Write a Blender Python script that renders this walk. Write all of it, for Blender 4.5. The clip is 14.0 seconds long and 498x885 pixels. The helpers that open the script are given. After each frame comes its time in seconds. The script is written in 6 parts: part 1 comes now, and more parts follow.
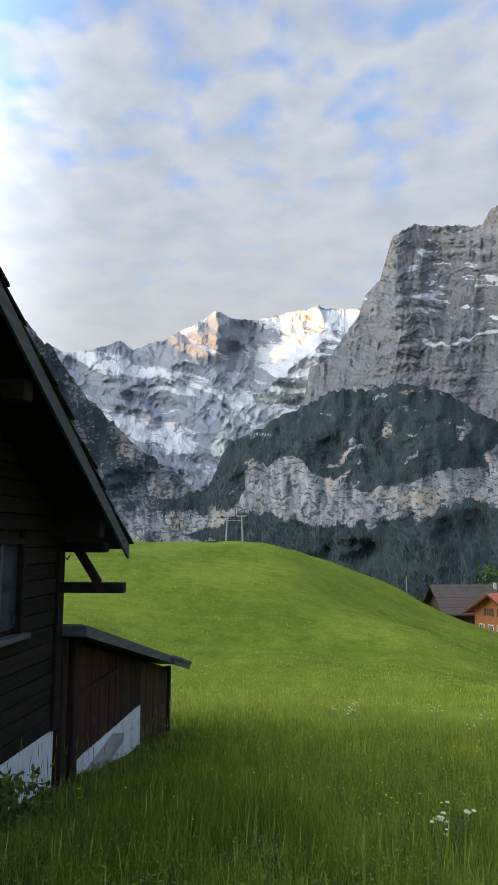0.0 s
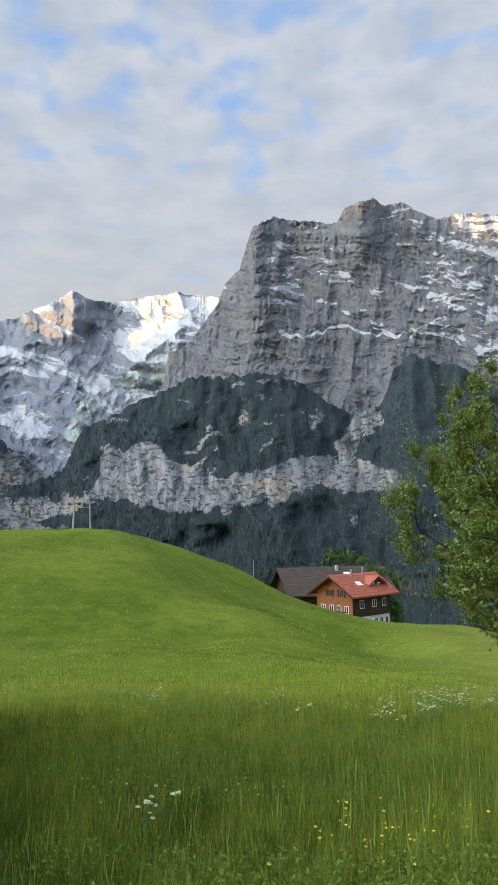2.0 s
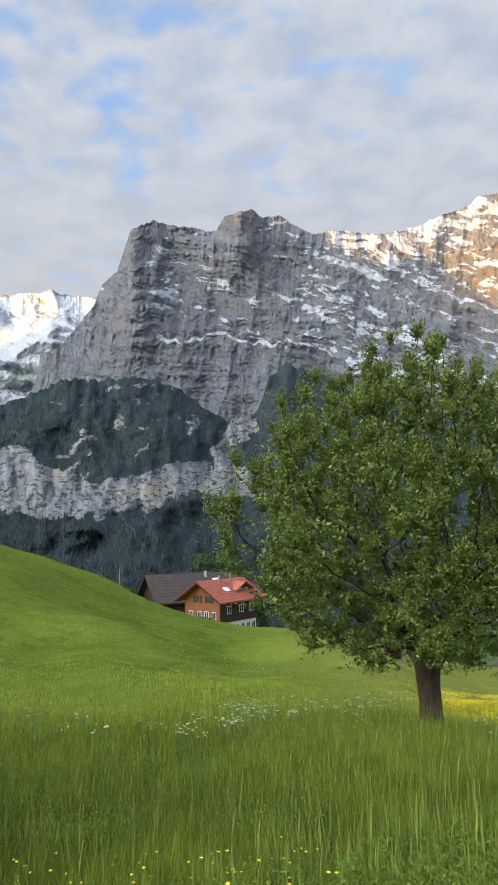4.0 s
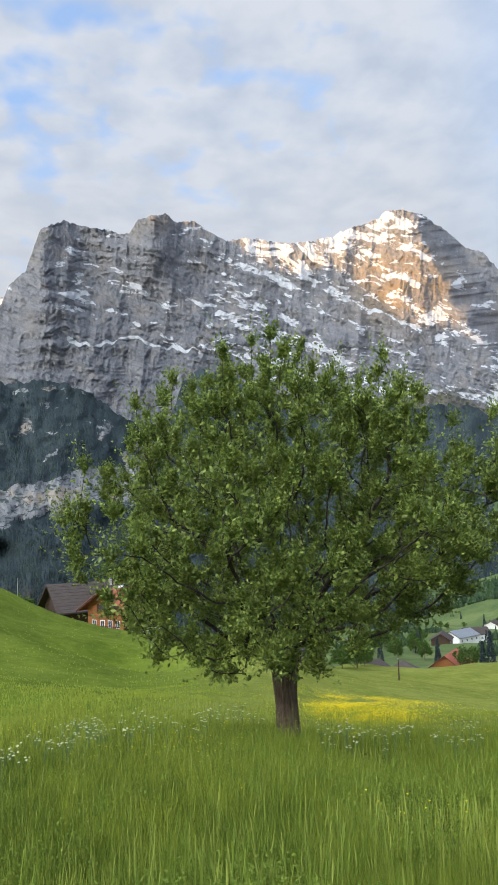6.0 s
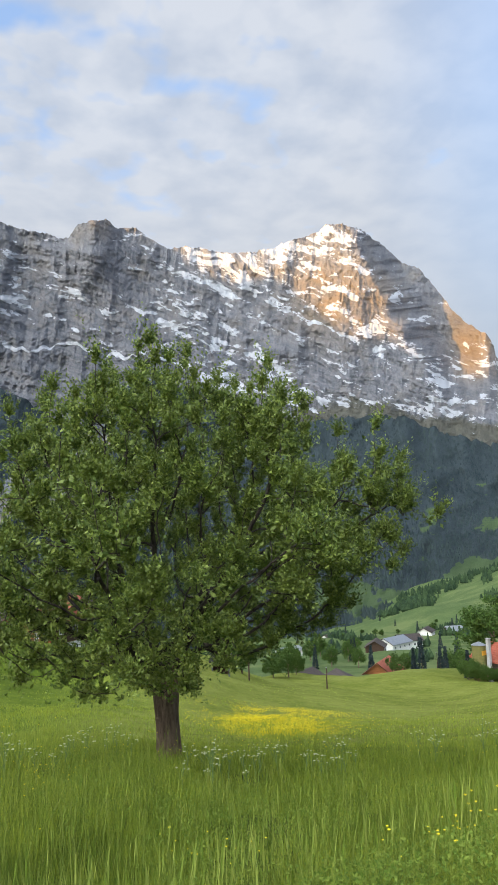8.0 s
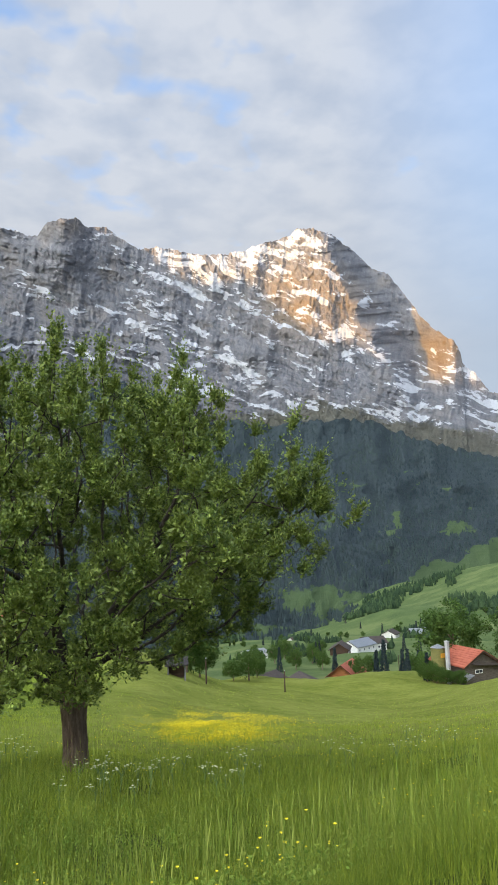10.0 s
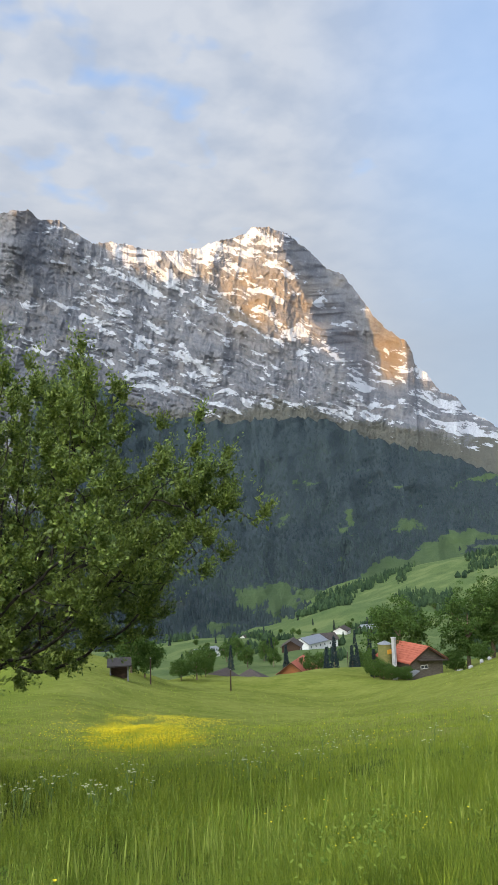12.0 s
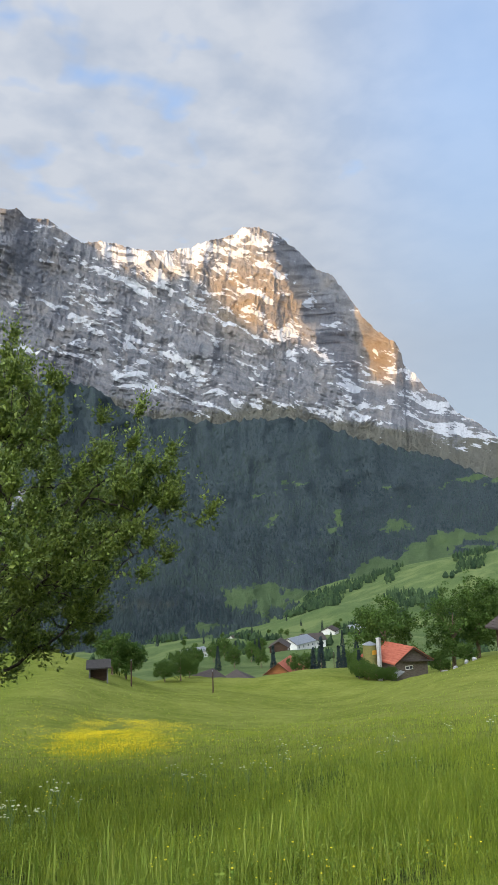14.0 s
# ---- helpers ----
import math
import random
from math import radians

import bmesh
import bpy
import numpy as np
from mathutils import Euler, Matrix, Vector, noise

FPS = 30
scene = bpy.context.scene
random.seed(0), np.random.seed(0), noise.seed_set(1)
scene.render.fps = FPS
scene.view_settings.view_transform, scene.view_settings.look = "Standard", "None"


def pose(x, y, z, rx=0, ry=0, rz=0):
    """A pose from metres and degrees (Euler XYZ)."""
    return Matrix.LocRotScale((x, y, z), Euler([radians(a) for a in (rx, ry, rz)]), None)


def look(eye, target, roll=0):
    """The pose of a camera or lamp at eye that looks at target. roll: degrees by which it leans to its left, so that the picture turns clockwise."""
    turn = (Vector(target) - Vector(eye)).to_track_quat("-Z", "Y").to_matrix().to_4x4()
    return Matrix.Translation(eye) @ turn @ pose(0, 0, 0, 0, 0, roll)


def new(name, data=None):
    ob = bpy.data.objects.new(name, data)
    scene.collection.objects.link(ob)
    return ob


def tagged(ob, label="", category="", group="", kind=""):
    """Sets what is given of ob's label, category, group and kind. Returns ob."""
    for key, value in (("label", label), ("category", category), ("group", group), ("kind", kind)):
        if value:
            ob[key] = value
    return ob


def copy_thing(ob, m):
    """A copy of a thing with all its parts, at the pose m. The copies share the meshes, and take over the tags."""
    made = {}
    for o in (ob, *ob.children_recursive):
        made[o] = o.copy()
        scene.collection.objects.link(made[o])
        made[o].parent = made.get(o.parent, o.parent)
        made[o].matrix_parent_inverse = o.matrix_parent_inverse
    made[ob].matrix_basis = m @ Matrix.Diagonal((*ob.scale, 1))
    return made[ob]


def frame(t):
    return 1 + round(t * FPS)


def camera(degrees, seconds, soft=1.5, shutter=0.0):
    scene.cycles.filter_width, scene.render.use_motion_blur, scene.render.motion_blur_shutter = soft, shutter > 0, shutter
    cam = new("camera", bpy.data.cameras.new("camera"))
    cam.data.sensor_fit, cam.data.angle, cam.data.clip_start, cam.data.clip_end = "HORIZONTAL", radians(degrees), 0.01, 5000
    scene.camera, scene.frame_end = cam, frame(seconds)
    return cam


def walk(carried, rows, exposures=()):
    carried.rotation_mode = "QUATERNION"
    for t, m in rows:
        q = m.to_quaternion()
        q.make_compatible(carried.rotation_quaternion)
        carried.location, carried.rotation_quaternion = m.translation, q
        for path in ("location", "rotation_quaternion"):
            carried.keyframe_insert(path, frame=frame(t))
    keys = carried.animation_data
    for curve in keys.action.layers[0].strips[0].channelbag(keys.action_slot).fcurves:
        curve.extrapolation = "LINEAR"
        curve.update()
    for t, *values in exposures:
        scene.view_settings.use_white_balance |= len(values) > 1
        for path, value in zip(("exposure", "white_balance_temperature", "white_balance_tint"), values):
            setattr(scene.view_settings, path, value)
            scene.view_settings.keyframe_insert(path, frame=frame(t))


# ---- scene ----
cam = camera(39.62, 14.0, soft=1.25)
PATH = [  # seconds, x, y, z, yaw, pitch, roll
    (0.0, 0.0, -0.0, 1.55, -0.0, 8.0, 0.0),
    (0.5, 0.262, -0.001, 1.545, -2.179, 7.537, -0.137),
    (1.0, 0.489, -0.011, 1.556, -5.214, 7.163, -0.333),
    (1.5, 0.706, -0.017, 1.547, -8.613, 6.894, -0.492),
    (2.0, 0.949, -0.01, 1.547, -11.838, 6.804, -0.61),
    (2.5, 1.214, 0.009, 1.57, -14.749, 6.818, -0.752),
    (3.0, 1.49, 0.038, 1.596, -17.296, 6.916, -0.885),
    (3.5, 1.787, 0.058, 1.608, -19.817, 7.087, -0.846),
    (4.0, 2.095, 0.072, 1.61, -22.125, 7.127, -1.01),
    (4.5, 2.405, 0.077, 1.606, -24.198, 7.116, -1.278),
    (5.0, 2.713, 0.072, 1.601, -26.011, 7.135, -1.546),
    (5.5, 3.011, 0.057, 1.599, -27.539, 7.263, -1.713),
    (6.0, 3.32, 0.011, 1.6, -29.357, 7.421, -1.719),
    (6.5, 3.604, -0.035, 1.58, -30.963, 7.566, -1.808),
    (7.0, 3.885, -0.084, 1.61, -32.377, 7.734, -1.92),
    (7.5, 4.171, -0.14, 1.615, -33.521, 7.84, -1.947),
    (8.0, 4.451, -0.204, 1.618, -34.385, 7.997, -1.9),
    (8.5, 4.728, -0.273, 1.612, -35.01, 8.095, -1.851),
    (9.0, 4.994, -0.342, 1.602, -35.641, 8.12, -1.74),
    (9.5, 5.249, -0.398, 1.593, -36.291, 8.112, -1.641),
    (10.0, 5.495, -0.429, 1.591, -36.973, 8.117, -1.63),
    (10.5, 5.731, -0.423, 1.599, -37.7, 8.176, -1.781),
    (11.0, 5.973, -0.404, 1.598, -38.643, 8.097, -1.786),
    (11.5, 6.262, -0.428, 1.594, -39.72, 7.944, -1.822),
    (12.0, 6.555, -0.455, 1.602, -40.741, 7.829, -1.799),
    (12.5, 6.794, -0.424, 1.58, -41.54, 7.738, -1.805),
    (13.0, 7.032, -0.382, 1.59, -41.974, 7.721, -1.807),
    (13.5, 7.265, -0.384, 1.573, -41.968, 7.762, -1.792),
    (14.0, 7.517, -0.424, 1.587, -41.63, 7.823, -1.784),
]
walk(cam, [(t, pose(x, y, z, 0, 0, yaw) @ pose(0, 0, 0, 90 + pitch, 0, 0) @ pose(0, 0, 0, 0, 0, roll)) for t, x, y, z, yaw, pitch, roll in PATH],
     exposures=[(0.0, -0.05, 6850, 11), (3.0, -0.08, 6850, 11), (6.5, 0.11, 6850, 11), (14.0, -0.05, 6800, 11)])

# ---- light ----
SUN_AZ, SUN_EL = -100.0, 3.0  # sunrise low behind the viewer's left shoulder
SUN_WAY = Vector((math.sin(radians(SUN_AZ)) * math.cos(radians(SUN_EL)), math.cos(radians(SUN_AZ)) * math.cos(radians(SUN_EL)), math.sin(radians(SUN_EL))))
sun = new("sun", bpy.data.lights.new("sun", "SUN"))
sun.data.energy, sun.data.angle, sun.data.color = 9.0, radians(0.5), (1.0, 0.50, 0.06)
sun.matrix_world = look(SUN_WAY * 100, (0, 0, 0))


class Nodes:
    """Short hand for a node tree."""

    def __init__(self, tree):
        self.tree = tree
        tree.nodes.clear()

    def add(self, kind, ins=None, **props):
        n = self.tree.nodes.new(kind)
        for k, v in props.items():
            setattr(n, k, v)
        for k, v in (ins or {}).items():
            if isinstance(v, bpy.types.NodeSocket):
                self.tree.links.new(v, n.inputs[k])
            else:
                n.inputs[k].default_value = v
        return n

    def math(self, op, a, b=0.0, c=0.0, clamp=False):
        return self.add("ShaderNodeMath", {0: a, 1: b, 2: c}, operation=op, use_clamp=clamp).outputs[0]

    def mix(self, f, a, b):
        n = self.add("ShaderNodeMix", {0: f}, data_type="RGBA")
        for k, v in ((6, a), (7, b)):
            if isinstance(v, bpy.types.NodeSocket):
                self.tree.links.new(v, n.inputs[k])
            else:
                n.inputs[k].default_value = (*v[:3], 1.0)
        return n.outputs[2]

    def ramp(self, f, *stops):
        n = self.add("ShaderNodeValToRGB", {0: f})
        while len(n.color_ramp.elements) < len(stops):
            n.color_ramp.elements.new(0.5)
        for e, (p, c) in zip(n.color_ramp.elements, stops):
            e.position, e.color = p, (c, c, c, 1) if isinstance(c, (int, float)) else (*c, 1)
        return n.outputs[0]

    def noise(self, vec, scale, detail=4.0, rough=0.55, dist=0.0):
        return self.add("ShaderNodeTexNoise", {"Vector": vec, "Scale": scale, "Detail": detail, "Roughness": rough, "Distortion": dist}).outputs[0]

    def mapped(self, vec, scale=(1, 1, 1), rot=(0, 0, 0), loc=(0, 0, 0)):
        return self.add("ShaderNodeMapping", {"Vector": vec, "Location": loc, "Rotation": [radians(a) for a in rot], "Scale": scale}).outputs[0]

    def laid(self, vec, scale, dip):
        """Turn first, then stretch: streaks that fall to one side by dip degrees."""
        return self.mapped(self.mapped(vec, (1, 1, 1), (0, 0, dip)), scale)


world = bpy.data.worlds.new("sky")
scene.world = world
world.use_nodes = True
W = Nodes(world.node_tree)
sky = W.add("ShaderNodeTexSky", sky_type="NISHITA", sun_disc=False, sun_elevation=radians(SUN_EL + 6), sun_rotation=radians(SUN_AZ))
way = W.add("ShaderNodeTexCoord").outputs["Generated"]
sep = W.add("ShaderNodeSeparateXYZ", {0: way})
up = W.math("MAXIMUM", W.math("ADD", sep.outputs[2], 0.12), 0.05)
flat = W.add("ShaderNodeCombineXYZ", {0: W.math("DIVIDE", sep.outputs[0], up), 1: W.math("DIVIDE", sep.outputs[1], up), 2: 0.0}).outputs[0]
az = W.math("MULTIPLY", W.math("ARCTAN2", sep.outputs[0], sep.outputs[1]), 57.2958)
el = W.math("MULTIPLY", W.math("ARCSINE", sep.outputs[2]), 57.2958)
billow = W.mapped(flat, (1, 1, 1), (0, 0, 20), (3.1, 0.4, 0))
puff = W.noise(billow, 9.5, 3.0, 0.42, 0.12)
bank = W.noise(W.mapped(flat, (1, 1, 1), (0, 0, 20), (0.7, 1.9, 0)), 3.2, 4.0, 0.45, 0.1)
sheet = W.noise(W.mapped(flat, (0.35, 0.8, 1), (0, 0, 35), (1.3, 2.2, 0)), 1.1, 3.0, 0.5)
# the cloud sheet breaks up overhead and thins out down the valley
rent = W.math("MULTIPLY", W.add("ShaderNodeMapRange", {0: el, 1: 24.0, 2: 35.0, 3: 0.0, 4: 1.0}, interpolation_type="SMOOTHSTEP").outputs[0],
              W.add("ShaderNodeMapRange", {0: az, 1: 30.0, 2: 48.0, 3: 0.074, 4: 0.036}, interpolation_type="SMOOTHSTEP").outputs[0])
veil = W.add("ShaderNodeMapRange", {0: az, 1: 43.0, 2: 63.0, 3: 0.0, 4: 0.75}, interpolation_type="SMOOTHSTEP").outputs[0]
body = W.math("ADD", W.math("MULTIPLY", puff, 0.40), W.math("ADD", W.math("MULTIPLY", bank, 0.32), W.math("MULTIPLY", sheet, 0.28)))
cover = W.ramp(W.math("SUBTRACT", body, rent), (0.345, 0.0), (0.435, 1.0))
cover = W.math("MULTIPLY", cover, W.math("SUBTRACT", 1.0, veil))
shade = W.noise(W.mapped(billow, (1, 1, 1), (0, 0, 0), (0.035, 0.05, 0)), 8.0, 4.0, 0.48, 0.1)
cloud = W.mix(W.ramp(shade, (0.34, 0.0), (0.62, 1.0)), (0.50, 0.575, 0.695), (0.665, 0.72, 0.80))
blue = W.mix(0.8, sky.outputs[0], (0.235, 0.375, 0.70))
low = W.ramp(sep.outputs[2], (0.26, 1.0), (0.54, 0.0))
pale = W.mix(veil, (0.575, 0.615, 0.675), (0.36, 0.48, 0.665))
hazy = W.mix(W.math("MULTIPLY", low, 0.80), W.mix(W.math("MULTIPLY", cover, 0.88), blue, cloud), pale)
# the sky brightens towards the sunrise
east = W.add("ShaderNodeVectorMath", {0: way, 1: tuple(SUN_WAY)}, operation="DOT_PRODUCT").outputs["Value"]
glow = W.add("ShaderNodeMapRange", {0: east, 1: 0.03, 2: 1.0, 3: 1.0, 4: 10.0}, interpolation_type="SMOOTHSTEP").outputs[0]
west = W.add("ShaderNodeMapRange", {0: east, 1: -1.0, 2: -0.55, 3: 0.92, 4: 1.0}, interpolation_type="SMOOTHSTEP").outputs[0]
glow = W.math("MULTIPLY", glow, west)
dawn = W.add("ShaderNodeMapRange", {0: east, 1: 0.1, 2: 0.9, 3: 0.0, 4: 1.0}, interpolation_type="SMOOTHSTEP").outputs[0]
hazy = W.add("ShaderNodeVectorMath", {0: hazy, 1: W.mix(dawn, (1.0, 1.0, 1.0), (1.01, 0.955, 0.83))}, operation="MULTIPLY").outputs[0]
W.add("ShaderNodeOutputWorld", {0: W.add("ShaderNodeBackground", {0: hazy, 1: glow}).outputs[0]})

# ---- materials ----
def surface(name, build, rough=0.8, bump=None, metal=0.0, spec=0.3, translucent=0.0):
    """A material: build(n) gives the colour socket and a height socket or None; bump: (strength, distance)."""
    m = bpy.data.materials.new(name)
    m.use_nodes = True
    n = Nodes(m.node_tree)
    colour, height = build(n)
    b = n.add("ShaderNodeBsdfPrincipled", {"Base Color": colour, "Roughness": rough, "Metallic": metal, "Specular IOR Level": spec})
    if height is not None and bump:
        n.tree.links.new(n.add("ShaderNodeBump", {"Height": height, "Strength": bump[0], "Distance": bump[1]}).outputs[0], b.inputs["Normal"])
    out = b.outputs[0]
    if translucent:
        t = n.add("ShaderNodeBsdfTranslucent", {0: colour}).outputs[0]
        out = n.add("ShaderNodeMixShader", {0: translucent, 1: out, 2: t}).outputs[0]
    n.add("ShaderNodeOutputMaterial", {0: out})
    return m


def place_of(n):
    return n.add("ShaderNodeNewGeometry").outputs["Position"]


def own_of(n):
    return n.add("ShaderNodeTexCoord").outputs["Object"]


def random_of(n):
    return n.add("ShaderNodeObjectInfo").outputs["Random"]


def island_of(n):
    return n.add("ShaderNodeNewGeometry").outputs["Random Per Island"]


def two(name, a, b, scale=3.0, stretch=(1, 1, 1), rough=0.8, bump=(0.4, 0.01), metal=0.0, spec=0.3, vary=0.0):
    """Two colours mixed by coarse and fine noise in the thing's own space."""

    def build(n):
        v = n.mapped(own_of(n), stretch)
        f = n.math("ADD", n.math("MULTIPLY", n.noise(v, scale, 5, 0.6), 0.6), n.math("MULTIPLY", n.noise(v, scale * 7, 4, 0.6), 0.4))
        f = n.ramp(f, (0.36, 0.0), (0.64, 1.0))
        c = n.mix(f, a, b)
        if vary:
            c = n.mix(n.math("MULTIPLY", random_of(n), vary), c, [k * 0.45 for k in a])
        return c, f

    return surface(name, build, rough, bump, metal, spec)


def mountain_build(n, dip, rock_a, rock_b, white, warm):
    """Limestone with snow on its ledges."""
    uv = n.add("ShaderNodeUVMap", uv_map="bearing").outputs[0]
    lain = n.add("ShaderNodeAttribute", attribute_name="snow").outputs["Fac"]
    turf = n.add("ShaderNodeAttribute", attribute_name="turf").outputs["Fac"]
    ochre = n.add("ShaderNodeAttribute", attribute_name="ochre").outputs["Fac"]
    ice = n.add("ShaderNodeAttribute", attribute_name="ice").outputs["Fac"]
    warp = n.add("ShaderNodeTexNoise", {"Vector": uv, "Scale": 0.6, "Detail": 4.0}).outputs["Color"]
    bent = n.add("ShaderNodeVectorMath", {0: uv, 1: n.add("ShaderNodeVectorMath", {0: warp, "Scale": 0.9}, operation="SCALE").outputs[0]}, operation="ADD").outputs[0]
    fine = n.noise(bent, 6.0, 7, 0.72)
    flake = n.noise(n.laid(bent, (3.0, 9.0, 1), dip), 1.0, 6, 0.7)
    snow = n.math("ADD", lain, n.math("ADD", n.math("MULTIPLY", n.math("SUBTRACT", fine, 0.5), 0.34), n.math("MULTIPLY", n.math("SUBTRACT", flake, 0.5), 0.80)))
    snow = n.ramp(snow, (0.47, 0.0), (0.54, 1.0))
    tower = n.noise(n.laid(bent, (3.2, 1.2, 1), 6), 1.0, 8, 0.72, 0.2)
    lay = n.noise(n.laid(bent, (0.5, 4.2, 1), dip), 1.0, 8, 0.70, 0.2)
    grain = n.noise(bent, 22.0, 5, 0.75)
    big = n.noise(bent, 0.5, 3, 0.5)
    tone = n.math("ADD", n.math("ADD", n.math("MULTIPLY", tower, 0.28), n.math("MULTIPLY", big, 0.12)), n.math("ADD", n.math("MULTIPLY", lay, 0.30), n.math("ADD", n.math("MULTIPLY", fine, 0.14), n.math("MULTIPLY", grain, 0.16))))
    rock = n.mix(n.ramp(tone, (0.40, 0.0), (0.60, 1.0)), rock_a, rock_b)
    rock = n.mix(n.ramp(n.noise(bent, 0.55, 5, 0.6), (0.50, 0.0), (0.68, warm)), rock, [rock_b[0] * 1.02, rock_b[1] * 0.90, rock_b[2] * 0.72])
    # ochre mask: warm sunrise light put into the rock colour
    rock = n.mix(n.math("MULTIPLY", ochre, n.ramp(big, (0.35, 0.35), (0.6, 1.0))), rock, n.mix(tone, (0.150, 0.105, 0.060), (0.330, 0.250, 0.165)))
    rock = n.mix(n.ramp(n.math("ADD", turf, n.math("MULTIPLY", n.math("SUBTRACT", fine, 0.5), 1.3)), (0.35, 0.0), (0.75, 0.85)), rock, (0.112, 0.110, 0.084))
    rock = n.mix(n.ramp(n.math("ADD", ice, n.math("MULTIPLY", n.math("SUBTRACT", fine, 0.5), 0.9)), (0.40, 0.0), (0.60, 0.9)), rock, n.mix(flake, (0.30, 0.35, 0.34), (0.46, 0.51, 0.47)))
    return n.mix(snow, rock, white), n.math("ADD", n.math("ADD", tower, lay), n.math("ADD", n.math("MULTIPLY", fine, 0.5), n.math("MULTIPLY", grain, 0.4)))


# haze is mixed into both rock colours, paler and bluer on the back range
ROCK_MAIN = surface("hazed_grey_limestone_with_snow", lambda n: mountain_build(n, 18, (0.108, 0.116, 0.137), (0.270, 0.272, 0.287), (0.52, 0.54, 0.575), 0.4), 0.95, (0.9, 22.0), spec=0.05)
ROCK_BACK = surface("hazed_glacier_rock_with_snow", lambda n: mountain_build(n, 14, (0.150, 0.168, 0.205), (0.235, 0.255, 0.290), (0.42, 0.44, 0.47), 0.0), 0.95, (0.5, 22.0), spec=0.05)


def forest_build(n):
    uv = n.add("ShaderNodeUVMap", uv_map="bearing").outputs[0]
    rock = n.add("ShaderNodeAttribute", attribute_name="cliff").outputs["Fac"]
    lawn = n.add("ShaderNodeAttribute", attribute_name="pasture").outputs["Fac"]
    tex = n.noise(n.mapped(uv, (6, 2.5, 1)), 3.0, 5, 0.7)
    # wood colour holds the distance haze: greyed and blued
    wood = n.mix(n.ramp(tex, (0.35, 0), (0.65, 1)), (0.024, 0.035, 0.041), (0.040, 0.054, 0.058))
    warp = n.add("ShaderNodeTexNoise", {"Vector": uv, "Scale": 1.1, "Detail": 4.0}).outputs["Color"]
    bent = n.add("ShaderNodeVectorMath", {0: uv, 1: n.add("ShaderNodeVectorMath", {0: warp, "Scale": 0.9}, operation="SCALE").outputs[0]}, operation="ADD").outputs[0]
    crag = n.noise(n.mapped(bent, (2.4, 0.5, 1), (0, 0, 6)), 1.2, 7, 0.60, 0.2)
    lay = n.noise(n.mapped(bent, (0.9, 3.0, 1), (0, 0, -9)), 1.0, 8, 0.7, 0.2)
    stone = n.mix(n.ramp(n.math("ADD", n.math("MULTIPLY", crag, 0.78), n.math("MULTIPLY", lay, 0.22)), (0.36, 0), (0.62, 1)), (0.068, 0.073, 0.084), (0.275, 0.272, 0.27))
    stone = n.mix(n.ramp(n.noise(n.mapped(bent, (1, 0.7, 1), (0, 0, 0), (2.7, 0, 0)), 0.6, 3, 0.5), (0.56, 0), (0.66, 0.6)), stone, (0.33, 0.26, 0.19))
    stone = n.mix(n.ramp(n.noise(n.mapped(bent, (1, 2.2, 1)), 1.8, 5, 0.65), (0.52, 0), (0.59, 0.9)), stone, (0.032, 0.048, 0.045))
    grass = n.mix(n.noise(n.mapped(uv, (1, 4, 1)), 2.0, 5, 0.6), (0.046, 0.078, 0.033), (0.080, 0.112, 0.049))
    edge = n.math("MULTIPLY", n.math("SUBTRACT", n.noise(uv, 3.0, 6, 0.65), 0.5), 1.0)
    r = n.ramp(n.math("ADD", rock, edge), (0.42, 0), (0.55, 1))
    g = n.ramp(n.math("ADD", lawn, edge), (0.42, 0), (0.58, 1))
    return n.mix(r, n.mix(g, wood, grass), stone), n.math("ADD", crag, n.math("MULTIPLY", tex, 0.5))


WOODED = surface("hazed_wooded_slope_with_crags", forest_build, 0.95, (0.55, 12.0), spec=0.1)
# needle colour carries distance haze as a grey-blue lean
FIR = surface("hazed_spruce_needles", lambda n: (n.mix(n.ramp(n.noise(place_of(n), 0.004, 5, 0.6), (0.40, 0), (0.62, 0.75)), n.mix(island_of(n), (0.022, 0.034, 0.039), (0.034, 0.048, 0.052)), (0.046, 0.066, 0.060)), None), 0.9, spec=0.05)


